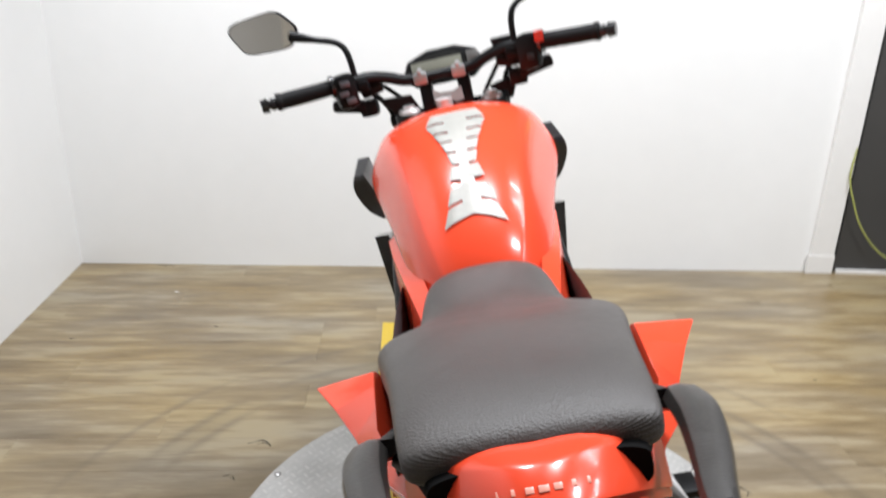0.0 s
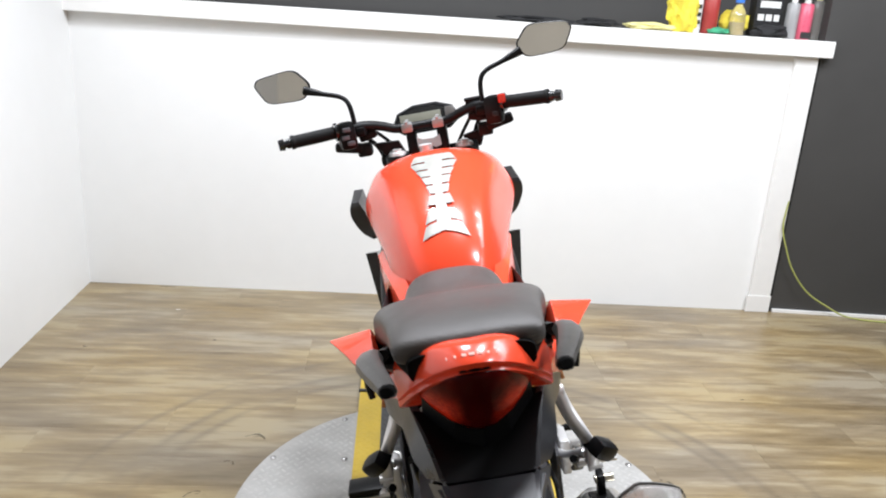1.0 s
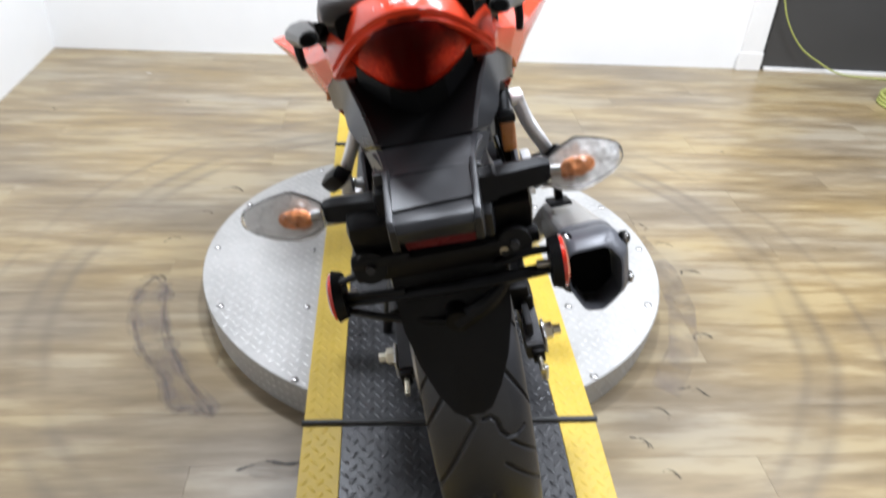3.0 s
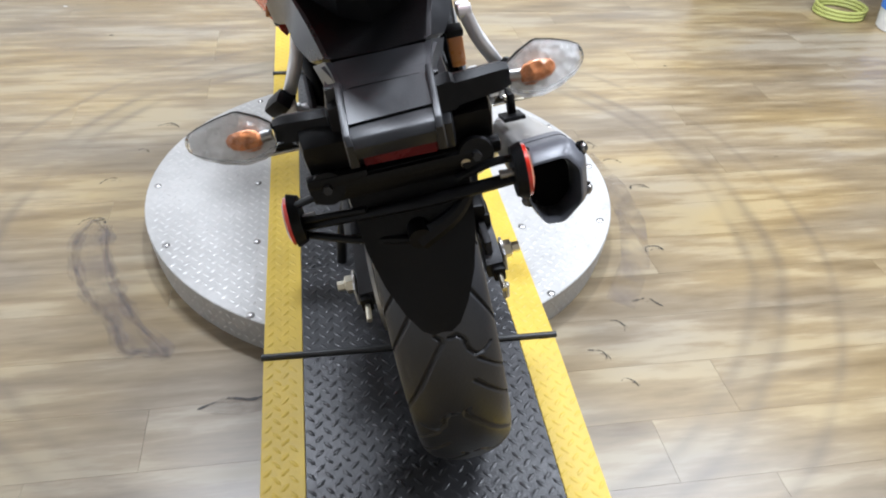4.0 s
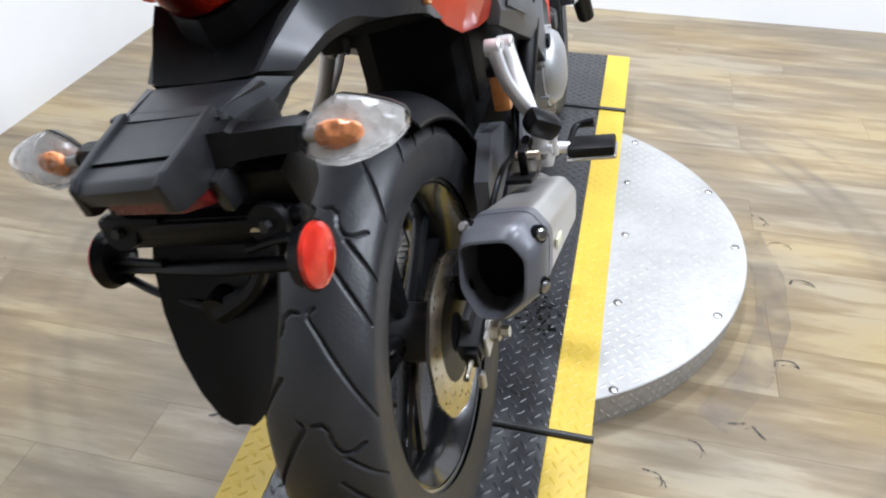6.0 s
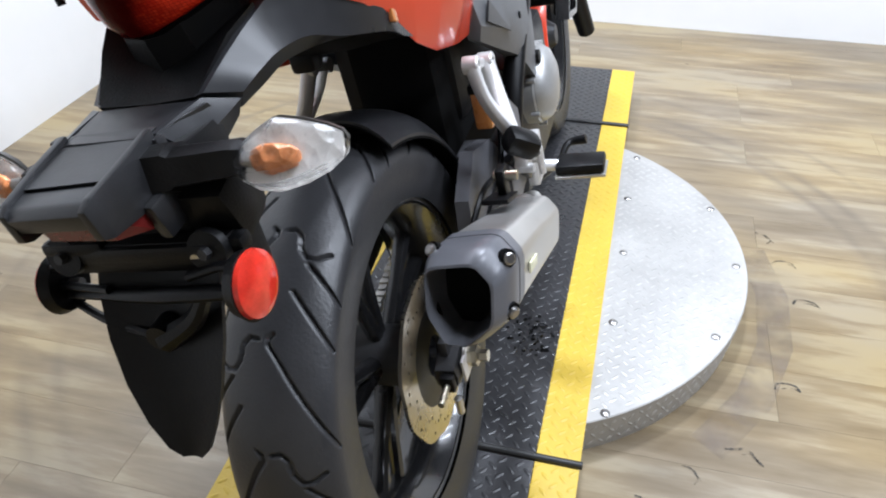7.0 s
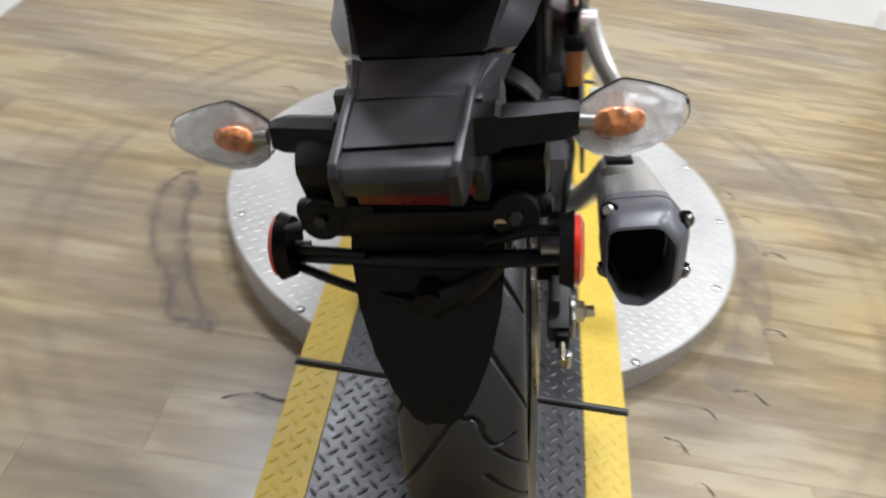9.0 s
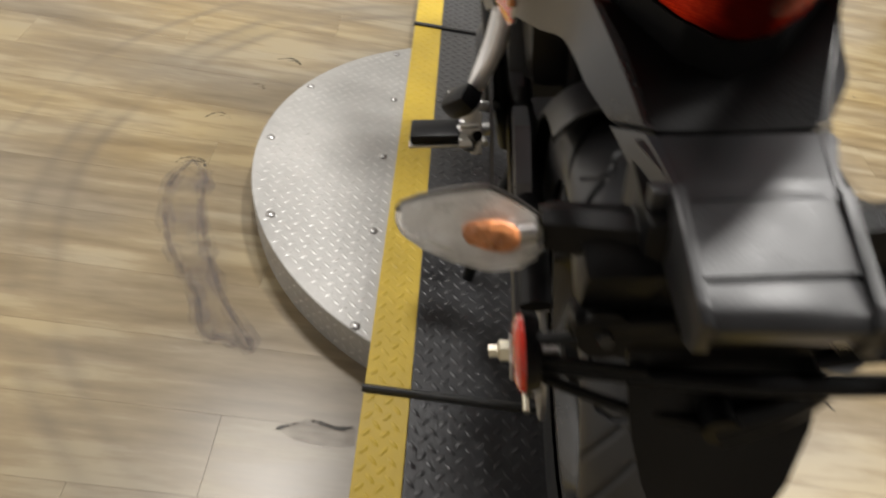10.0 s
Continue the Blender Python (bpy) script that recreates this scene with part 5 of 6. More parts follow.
# plate bracket with its two side reflectors
bp("plate_bracket", merge(bx((-0.005, -0.320, 0.728), (0.165, 0.009, 0.015), 0.004, pose(0, 0, 0, 0, -3, -4)), bx((-0.005, -0.306, 0.722), (0.20, 0.03, 0.034), 0.013, pose(0, 0, 0, 0, -3, -4))), M_BLK, "black licence plate bracket without a plate")
bp("bracket_stud", rod((0.062, -0.318, 0.727), (0.062, -0.330, 0.727), 0.005), M_BRASS)
bp("reflector_arm", tube([(-0.138, -0.298, 0.672), (-0.06, -0.318, 0.684), (0.02, -0.333, 0.694), (0.116, -0.343, 0.706)], [0.006, 0.0065, 0.009, 0.008], 10, 4, flat=0.8), M_BLK)
bp("reflector_strut", tube([(-0.13, -0.298, 0.664), (-0.07, -0.322, 0.657), (-0.01, -0.335, 0.650)], 0.0045, 8), M_BLK)
bp("reflector_strut", tube([(0.062, -0.338, 0.698), (0.04, -0.338, 0.672), (0.0, -0.337, 0.648)], [0.006, 0.009, 0.012], 8), M_BLK)
bp("reflector_arm", tube([(-0.128, -0.301, 0.702), (-0.10, -0.309, 0.714), (-0.07, -0.313, 0.728)], [0.005, 0.006, 0.008], 10, 4, flat=0.7), M_BLK)
bp("reflector_arm", tube([(-0.136, -0.302, 0.684), (-0.09, -0.312, 0.688), (-0.05, -0.322, 0.692)], 0.0042, 8, 4), M_BLK)
bp("reflector_arm", tube([(0.112, -0.338, 0.726), (0.085, -0.332, 0.722), (0.05, -0.330, 0.712)], [0.005, 0.006, 0.007], 10, 4, flat=0.7), M_BLK)
for u, v, w in ((-0.082, -0.316, 0.726), (0.074, -0.324, 0.732)):
    bp("bracket_lobe", moved(lathe([(-0.005, 0.0), (-0.005, 0.018), (0.003, 0.019), (0.005, 0.016), (0.005, 0.0)], 24, "y"), Matrix.Translation((u, v, w)) @ pose(0, 0, 0, -12, 0, 0)), M_BLK)
    bp("bracket_bolt", moved(lathe([(-0.011, 0.0), (-0.011, 0.005), (-0.004, 0.0058), (-0.004, 0.0)], 6, "y"), Matrix.Translation((u, v, w)) @ pose(0, 0, 0, -12, 0, 0)), M_ENG)
bp("bracket_boss", rod((0.0, -0.322, 0.655), (0.0, -0.345, 0.655), 0.013, 16), M_BLK)
for c, rz in (((0.117, -0.344, 0.713), 24), ((-0.131, -0.297, 0.682), -24)):
    s = 1 if c[0] > 0 else -1
    m = Matrix.Translation(c) @ pose(0, 0, 0, 0, 0, -s * 2)
    bp("reflector_cup", moved(lathe([(-s * 0.010, 0.0), (-s * 0.010, 0.026), (s * 0.001, 0.030), (s * 0.001, 0.0)], 28, "x"), m), M_BLK)
    bp("side_reflector", moved(lathe([(s * 0.001, 0.028), (s * 0.005, 0.027), (s * 0.008, 0.02), (s * 0.0085, 0.0)], 28, "x"), m), M_REFLECT, "round red reflector")
    bp("reflector_stud", moved(rod((-s * 0.024, 0, 0), (-s * 0.008, 0, 0), 0.0045), m), M_BOLT)

# ---- turn signals ----
for s in (-1, 1):
    def mx(bm, s=s):
        return bm if s > 0 else mirrored(bm)
    c = Vector((0.0, -0.300, 0.798)) if s > 0 else Vector((0.004, -0.278, 0.781))
    stalk = []
    for u, hh, hd in ((0.036, 0.020, 0.019), (0.062, 0.020, 0.019), (0.066, 0.0160, 0.0170), (0.088, 0.0150, 0.0165), (0.112, 0.0145, 0.0160), (0.122, 0.0115, 0.0125)):
        y = c.y + 0.004 + 0.16 * (u - 0.118)
        stalk.append([Vector((u, y - hd, c.z - 0.55 * hh)), Vector((u, y - 0.75 * hd, c.z + 0.85 * hh)), Vector((u, y + 0.1 * hd, c.z + hh)), Vector((u, y + hd, c.z + 0.6 * hh)), Vector((u, y + hd, c.z - 0.7 * hh)), Vector((u, y - 0.2 * hd, c.z - hh))])
    bp("signal_stalk", mx(loft(stalk)), M_BLK, "black turn signal stalk", 30)
    rows = ((0.1135, 0.007, 0.004, 0.006), (0.121, 0.018, 0.011, 0.016), (0.133, 0.028, 0.019, 0.0225), (0.149, 0.033, 0.0265, 0.0250), (0.156, 0.033, 0.0270, 0.0250), (0.180, 0.0285, 0.0215, 0.0225), (0.202, 0.021, 0.0145, 0.0170), (0.215, 0.0135, 0.0085, 0.0105), (0.2195, 0.006, 0.0035, 0.0045))
    rows = tuple((u if u < 0.149 else 0.149 + (u - 0.149) * (0.74 if s > 0 else 0.90), d, zh, zl) for u, d, zh, zl in rows)
    FACETS = ((0.30, 0.80), (0.05, 1.0), (-0.35, 0.92), (-0.80, 0.55), (-1.0, 0.05), (-0.92, -0.45), (-0.50, -0.88), (-0.05, -1.0), (0.30, -0.75), (0.42, 0.0))

    def shell(k, rows=rows):
        return loft(smooth_rings([[c + Vector((u, y * d * k + 0.18 * (u - 0.118), z * (zh if z > 0 else zl) * k)) for y, z in FACETS] for u, d, zh, zl in rows], 2))
    sig = bp("turn_signal", mx(shell(1.0)), M_LENS, "clear faceted turn signal lens with an amber bulb", 28)
    sol = sig.modifiers.new("thick", "SOLIDIFY")
    sol.thickness = 0.0018
    sig.visible_shadow = False
    bk = loft([[c + Vector((u, y * d + 0.18 * (u - 0.118) + dy, z * (zh if z > 0 else zl) * 1.01 + dz)) for y, z, dy, dz in ((0.44, 0.1, 0.003, 0), (0.33, 0.82, 0.002, 0.001), (0.22, 0.92, 0, 0.0010), (0.19, 0.88, 0, 0.0004), (0.25, 0.76, 0, 0), (0.36, 0.1, 0, 0))] for u, d, zh, zl in rows])
    part("signal_back", mx(bk), M_RAIL, sig, "grey signal housing")
    part("signal_reflector", mx(loft([[c + Vector((u, d * (-0.12 + 0.36 * z - 0.10 * z * z) + 0.18 * (u - 0.118) + o, z * (zh if z > 0 else zl) * 0.93)) for z, o in ((-1, 0), (-0.66, 0), (-0.33, 0), (0, 0), (0.33, 0), (0.66, 0), (1, 0), (0.5, 0.003), (-0.5, 0.003))] for u, d, zh, zl in rows[1:-1]])), M_BOWL, sig, "silvery reflector bowl", angle=60)
    part("amber_bulb", mx(loft([[c + Vector((u, -0.010 + 0.18 * (u - 0.118) + r * 0.6 * math.cos(a), r * math.sin(a))) for a in np.linspace(0, 2 * math.pi, 14, endpoint=False).tolist()] for u, r in ((0.132, 0.006), (0.136, 0.0105), (0.144, 0.0125), (0.155, 0.0110), (0.164, 0.0085), (0.168, 0.004))])), M_BULB, sig, "amber bulb")
    part("bulb_socket", mx(rod(c + Vector((0.122, -0.002, 0)), c + Vector((0.135, -0.004, 0)), 0.006)), M_BOLT, sig)

# ---- front end ----
def st(name, bm, material, label="", angle=38, parent=None):
    return bp(name, moved(bm, STEER), material, label, angle, parent)


for s in (-1, 1):
    st("fork_tube", rod((s * 0.10, 1.105, 0.955), (s * 0.10, 1.22, 0.66), 0.0185, 20), M_STEEL)
    st("fork_leg", tube([(s * 0.10, 1.215, 0.67), (s * 0.10, 1.30, 0.45), (s * 0.10, 1.38, 0.293)], [0.026, 0.027, 0.024], 16, 3), M_BLK)
st("top_yoke", merge(bx((0.004, 1.10, 0.945), (0.27, 0.06, 0.03), 0.01, pose(0, 0, 0, -22, 0, 0)), rod((0, 1.07, 0.94), (0, 1.06, 0.985), 0.02)), M_BLK)
for c in ((-0.084, 1.062, 0.966), (0.099, 1.062, 0.965)):
    bp("fork_cap", lathe([(-0.02, 0.024), (0.002, 0.024), (0.006, 0.021), (0.007, 0.014), (0.013, 0.0125), (0.0135, 0.0)], 20, "z", c), M_SIL, "silver fork cap")
    bp("fork_clamp", lathe([(-0.05, 0.032), (-0.006, 0.033), (-0.002, 0.031), (-0.002, 0.022)], 20, "z", c), M_BLK)
bp("yoke_plate", plate([(-0.026, 1.05, 1.004), (-0.010, 1.049, 0.996), (0.018, 1.049, 0.996), (0.036, 1.05, 1.003), (0.038, 1.045, 0.975), (0.022, 1.042, 0.972), (0.006, 1.040, 0.981), (-0.012, 1.042, 0.972), (-0.026, 1.045, 0.975)], 0.008), M_COVER, "silver steering head plate")
for wing_points in (((-0.142, 1.085, 1.0), (-0.098, 1.085, 0.938), (-0.055, 1.085, 0.955), (-0.075, 1.085, 0.998)), ((0.165, 1.085, 1.0), (0.147, 1.085, 0.952), (0.112, 1.085, 0.945), (0.10, 1.085, 0.985))):
    bp("lamp_bracket", plate(wing_points, 0.02, 0.003), M_BLK)
st("bottom_yoke", bx((0, 1.19, 0.75), (0.25, 0.06, 0.03), 0.01, pose(0, 0, 0, -22, 0, 0)), M_BLK)
st("ignition_lock", lathe([(0.0, 0.018), (0.03, 0.018), (0.032, 0.0)], 20, "z", (0, 1.04, 0.955)), M_SIL)
for s in (-1, 1):
    st("bar_riser", bx((0.006 + s * 0.042, 1.08, 0.99), (0.028, 0.035, 0.07), 0.006, pose(0, 0, 0, -15, 0, 0)), M_BLK)
    st("bar_clamp", merge(bx((s * 0.042, 1.072, 1.032), (0.03, 0.04, 0.024), 0.005), rod((s * 0.042, 1.058, 1.04), (s * 0.042, 1.056, 1.05), 0.005), rod((s * 0.042, 1.088, 1.04), (s * 0.042, 1.086, 1.05), 0.005)), M_COVER, "silver handlebar clamp")
    st("mirror_stem", tube([(s * 0.168, 1.0, 1.075), (s * 0.172, 1.002, 1.125), (s * 0.19, 1.01, 1.148), (s * 0.235, 1.02, 1.163), (s * 0.285, 1.03, 1.180)], [0.0065, 0.0065, 0.0062, 0.0065, 0.012], 12, 6), M_BLK)
    outline = [(0.264, 1.192), (0.303, 1.240), (0.402, 1.230), (0.414, 1.212), (0.388, 1.160), (0.290, 1.155)]
    cx, cz = 0.335, 1.198
    soft_outline = []
    for k, b in enumerate(outline):
        a, d = outline[k - 1], outline[(k + 1) % len(outline)]
        p = (b[0] + (a[0] - b[0]) * 0.28, b[1] + (a[1] - b[1]) * 0.28)
        q = (b[0] + (d[0] - b[0]) * 0.28, b[1] + (d[1] - b[1]) * 0.28)
        for f in (0.0, 0.25, 0.5, 0.75, 1.0):
            soft_outline.append(tuple((1 - f) ** 2 * p[i] + 2 * f * (1 - f) * b[i] + f * f * q[i] for i in (0, 1)))

    def mring(k, y, s=s):
        return [Vector((s * (cx + (u - cx) * k) + (0.008 if s > 0 else 0), 1.035 + y - 0.05 * (u - cx), cz + (0.003 if s > 0 else 0) + (w - cz) * k)) for u, w in soft_outline]
    mh = st("mirror", loft([mring(0.55, 0.03), mring(0.85, 0.022), mring(1.0, 0.004), mring(1.0, -0.004), mring(0.95, -0.006)]), M_BLK, "black rear-view mirror", 30)
    part("mirror_glass", moved(loft([mring(0.94, -0.0055), mring(0.94, -0.0075)]), STEER), M_MIRROR, mh, "mirror glass", smooth=False)
    line = [(0.205, 1.012), (0.335, 0.965)]
    grip_points, grip_radii = [], []
    for k in range(41):
        f = k / 40
        grip_points.append((s * (line[0][0] + (line[1][0] - line[0][0]) * f), line[0][1] + (line[1][1] - line[0][1]) * f, 1.062))
        grip_radii.append(0.0185 if k in (0, 1, 38, 39, 40) else (0.0172 if k % 2 else 0.0160))
    st("grip", tube(grip_points, grip_radii, 20, 1), M_GRIP, "black ribbed rubber handlebar grip", 60)
    st("bar_end", merge(rod((s * 0.337, 0.964, 1.061), (s * 0.347, 0.9605, 1.061), 0.013), rod((s * 0.347, 0.9605, 1.061), (s * 0.352, 0.959, 1.061), 0.0095), rod((s * 0.352, 0.959, 1.061), (s * 0.366, 0.954, 1.061), 0.0155, 20, 0.0135)), M_GLOSS, "black bar-end weight")
    st("switch_housing", merge(bx((s * 0.196, 1.008, 1.048), (0.046, 0.046, 0.072), 0.013, pose(0, 0, 0, 0, 0, -s * 18)), bx((s * 0.172, 1.035, 1.05), (0.05, 0.05, 0.025), 0.008)), M_BLK, "black handlebar switch cluster")
    st("lever_perch", merge(bx((s * 0.163, 1.05, 1.058), (0.03, 0.045, 0.026), 0.006), bx((s * 0.15, 1.06, 1.035), (0.05, 0.03, 0.03), 0.008, pose(0, 0, 0, 0, s * 12, 0))), M_BLK)
    st("lever_bracket", merge(bx((s * 0.205, 1.055, 1.008), (0.075, 0.036, 0.026), 0.009, pose(0, 0, 0, 0, -s * 12, 0)), bx((s * 0.165, 1.06, 0.995), (0.04, 0.04, 0.035), 0.009)), M_BLK)
    st("throttle_collar", rod((s * 0.218, 1.0075, 1.062), (s * 0.226, 1.0045, 1.062), 0.024, 20), M_GLOSS)
    st("lever", tube([(s * 0.165, 1.075, 1.05), (s * 0.21, 1.075, 1.045), (s * 0.28, 1.045, 1.042), (s * 0.345, 1.02, 1.045)], [0.008, 0.006, 0.0055, 0.0075], 10, 6), M_STEEL if s < 0 else M_BLK)
bp("red_switch", bx((0.203, 0.970, 1.083), (0.019, 0.020, 0.022), 0.003), M_REFLECT, "red engine stop switch")
st("start_button", bx((0.196, 0.984, 1.04), (0.014, 0.008, 0.012), 0.002), M_ENG)
for c, z in ((-0.190, 1.066), (-0.196, 1.046), (-0.184, 1.030)):
    st("switch_button", bx((c, 0.984, z), (0.02, 0.008, 0.011), 0.002, pose(0, 0, 0, 0, 0, 18)), M_SWING)
st("brake_reservoir", merge(bx((0.148, 1.06, 1.064), (0.05, 0.036, 0.022), 0.006), bx((0.148, 1.06, 1.078), (0.054, 0.04, 0.007), 0.003)), M_BLK)
st("handlebar", tube([(-0.345, 0.962, 1.061), (-0.22, 1.006, 1.062), (-0.15, 1.035, 1.062), (-0.11, 1.058, 1.05), (-0.06, 1.07, 1.033), (0.06, 1.07, 1.033), (0.11, 1.058, 1.05), (0.15, 1.035, 1.062), (0.22, 1.006, 1.062), (0.345, 0.962, 1.061)], 0.0125, 16, 6), M_BLK, "black tubular handlebar")
# instrument cluster
dash = [(-0.088, 1.035), (-0.072, 1.068), (-0.03, 1.084), (0.03, 1.084), (0.072, 1.068), (0.088, 1.035), (0.06, 1.012), (-0.06, 1.012)]


def dring(k, y, dash=dash):
    return [Vector((0.004 + u * 1.1 * k, 1.15 + y + 0.35 * (w - 1.045), 1.037 + (w - 1.048) * k)) for u, w in dash]


st("instrument_panel", loft([dring(0.8, 0.05), dring(1.0, 0.03), dring(1.0, 0.0), dring(0.94, -0.006)]), M_BLK, "black digital instrument cluster", 25)
st("display", loft([[p * 1 for p in dring(0.86, -0.0065)], dring(0.85, -0.009)]), M_LCD, "grey instrument display glass", 25)
st("display_screen", bx((-0.008, 1.1355, 1.040), (0.115, 0.003, 0.034), 0.001, pose(0, 0, 0, -19, 0, 0)), M_SCREEN, "pale grey liquid crystal screen")
st("telltale_panel", bx((0.075, 1.140, 1.046), (0.026, 0.003, 0.03), 0.001, pose(0, 0, 0, -19, 0, 0)), M_BOLT)
for s in (-1, 1):
    st("cable", tube([(s * 0.15, 1.06, 1.05), (s * 0.12, 1.13, 1.01), (s * 0.07, 1.19, 0.92), (s * 0.05, 1.15, 0.8), (s * 0.08, 1.02, 0.72)], 0.005, 8), M_BLK)
    st("cable", tube([(s * 0.165, 1.05, 1.04), (s * 0.135, 1.12, 0.98), (s * 0.12, 1.17, 0.88), (s * 0.09, 1.12, 0.78)], 0.006, 8), M_BLK)
st("headlamp", loft([oval(1.20, 0.05, 0.80, 0.91, 3, 24), oval(1.23, 0.085, 0.77, 0.93, 3, 24), oval(1.29, 0.09, 0.77, 0.93, 3, 24), oval(1.32, 0.06, 0.79, 0.91, 3, 24)]), M_BLK, "black headlamp shell")
fring = []
for a in np.linspace(radians(10), radians(150), 16).tolist():
    r0 = 0.293 + 0.025
    fring.append([Vector((x, 1.38 - math.cos(a) * (r0 + t - abs(x / 0.068) ** 3 * 0.03), 0.293 + math.sin(a) * (r0 + t - abs(x / 0.068) ** 3 * 0.03))) for t, xs in ((0.004, np.linspace(-0.068, 0.068, 7).tolist()), (0, np.linspace(0.068, -0.068, 7).tolist())) for x in xs])
st("front_mudguard", loft(fring), M_RED, "red front mudguard")
st("front_caliper", bx((-0.105, 1.3, 0.36), (0.04, 0.06, 0.1), 0.012), M_BLK)

# radiator shrouds and side scoops
for s in (-1, 1):
    def mx(bm, s=s):
        return bm if s > 0 else mirrored(bm)
    bp("radiator_shroud", mx(loft(smooth_rings([[Vector(p) for p in r] for r in (
        ((0.200, 0.93, 0.882), (0.220, 0.94, 0.879), (0.217, 1.05, 0.888), (0.192, 1.05, 0.888)),
        ((0.196, 0.93, 0.872), (0.226, 0.94, 0.862), (0.222, 1.07, 0.86), (0.19, 1.06, 0.87)),
        ((0.186, 0.935, 0.845), (0.225, 0.945, 0.835), (0.222, 1.09, 0.82), (0.185, 1.08, 0.83)),
        ((0.178, 0.94, 0.805), (0.207, 0.95, 0.795), (0.206, 1.11, 0.77), (0.175, 1.10, 0.78)),
        ((0.170, 0.95, 0.775), (0.180, 0.955, 0.77), (0.182, 1.12, 0.73), (0.165, 1.11, 0.74)),
    )], 4))), M_GRY, "dark grey curved radiator shroud blade", 30)
    o = [(0.93, 0.742, 0.206), (1.035, 0.712, 0.204), (0.995, 0.470, 0.184), (0.90, 0.485, 0.180)]
    i = [(0.943, 0.726, 0.206), (1.022, 0.700, 0.204), (0.983, 0.484, 0.185), (0.913, 0.498, 0.181)]
    rings = []
    for d, k in ((0.030, o), (0.0, o), (0.0, i), (0.030, i)):
        rings.append([Vector((u - d, v, w)) for v, w, u in k])
    bp("air_scoop", mx(loft(rings, closed=True)), M_GLOSS, "black open radiator side scoop", 25)
    bp("scoop_back", mx(plate([(0.172, 0.94, 0.730), (0.170, 1.025, 0.700), (0.151, 0.985, 0.482), (0.147, 0.912, 0.495)], 0.004)), M_BLK)

# ---- things on the ledge and by the wall ----
def thing(name, bm, material, label, category, at, group=""):
    ob = mesh_object(name, bm, material)
    ob.location = at
    return tagged(ob, label, category, group)


ZL = LEDGE_TOP + 0.001


def painted(name, color, rough=0.4, **kw):
    return mat(name, color, rough, **kw)


M_PBLUE = painted("blue_plastic", (0.05, 0.2, 0.7))
M_PYEL = painted("yellow_cloth", (0.75, 0.62, 0.06), 0.85, vary=0.25, scale=30, grain=0.5, grain_scale=150)
M_PPALE = painted("pale_yellow_cloth", (0.72, 0.66, 0.3), 0.85, vary=0.2, scale=30, grain=0.4, grain_scale=150)
M_PRED = painted("dark_red_plastic", (0.35, 0.04, 0.035))
M_PWHITE = painted("white_plastic", (0.7, 0.7, 0.68))
M_PPINK = painted("pink_can_paint", (0.6, 0.1, 0.16), 0.3)
M_PBLACK = painted("black_cloth", (0.012, 0.012, 0.013), 0.8, grain=0.4, grain_scale=120)
M_PGREY = painted("grey_can_paint", (0.3, 0.3, 0.3), 0.35)
M_PLABEL = painted("black_print", (0.02, 0.02, 0.02), 0.5)
M_PCLEAR = glassy("clear_bottle", (0.9, 0.88, 0.82), 0.1, 0.9)
M_PLIQ = painted("pale_amber_liquid", (0.6, 0.48, 0.2), 0.2)
M_PGREEN = painted("green_cloth", (0.05, 0.3, 0.16), 0.8)


def rough_lump(c, s, seed, level=3):
    """A crumpled heap of cloth."""
    bm = bmesh.new()
    bmesh.ops.create_icosphere(bm, subdivisions=level, radius=1.0)
    for v in bm.verts:
        n = noise.noise(v.co * 1.9 + Vector((seed, 0, 0))) * 0.35 + noise.noise(v.co * 4.5 + Vector((0, seed, 0))) * 0.18
        v.co = Vector(((v.co.x * (1 + n)) * s[0], (v.co.y * (1 + n)) * s[1], max(-0.9, v.co.z * (1 + n)) * s[2])) + Vector(c)
    lift = min(v.co.z for v in bm.verts)
    for v in bm.verts:
        v.co.z -= lift
    return bm


YL = 1.985
thing("cloth", rough_lump((0, 0, 0), (0.13, 0.05, 0.018), 1), M_PPALE, "folded pale yellow cloth lying on the ledge", "cloth", (0.98, YL, ZL))
thing("cloth", rough_lump((0, 0, 0), (0.10, 0.05, 0.02), 2), M_PBLACK, "dark cloth lying on the ledge", "cloth", (0.72, YL, ZL))
thing("cloth", rough_lump((0, 0, 0), (0.16, 0.05, 0.015), 7), M_PBLACK, "flat dark cloth on the ledge", "cloth", (0.42, YL, ZL))
thing("duster", rough_lump((0, 0, 0), (0.075, 0.06, 0.10), 3, 4), M_PYEL, "shaggy yellow duster on the ledge", "duster", (1.12, YL, ZL))
thing("cloth", rough_lump((0, 0, 0), (0.05, 0.04, 0.016), 4), M_PGREEN, "small green cloth on the ledge", "cloth", (1.30, YL - 0.02, ZL))
thing("sponge", rough_lump((0, 0, 0), (0.07, 0.05, 0.06), 5), M_PYEL, "yellow sponge behind a spray bottle", "sponge", (1.40, YL + 0.05, ZL))
thing("cloth", rough_lump((0, 0, 0), (0.09, 0.05, 0.03), 6), M_PBLACK, "crumpled black cloth on the ledge", "cloth", (1.545, YL - 0.03, ZL))


def can(name, r, h, material, label, at, cap=None, category="can"):
    ob = thing(name, lathe([(0, 0), (0, r * 0.95), (0.004, r), (h * 0.86, r), (h * 0.9, r * 0.85), (h * 0.92, r * 0.5), (h * 0.92, 0)], 24, "z"), material, label, category, at)
    part("cap", lathe([(h * 0.92, r * 0.48), (h, r * 0.45), (h, 0)], 20, "z"), cap or M_PWHITE, ob)
    return ob


k = can("spray_can", 0.036, 0.19, M_PWHITE, "white spray can with dark print on the ledge", (1.19, YL + 0.03, ZL))
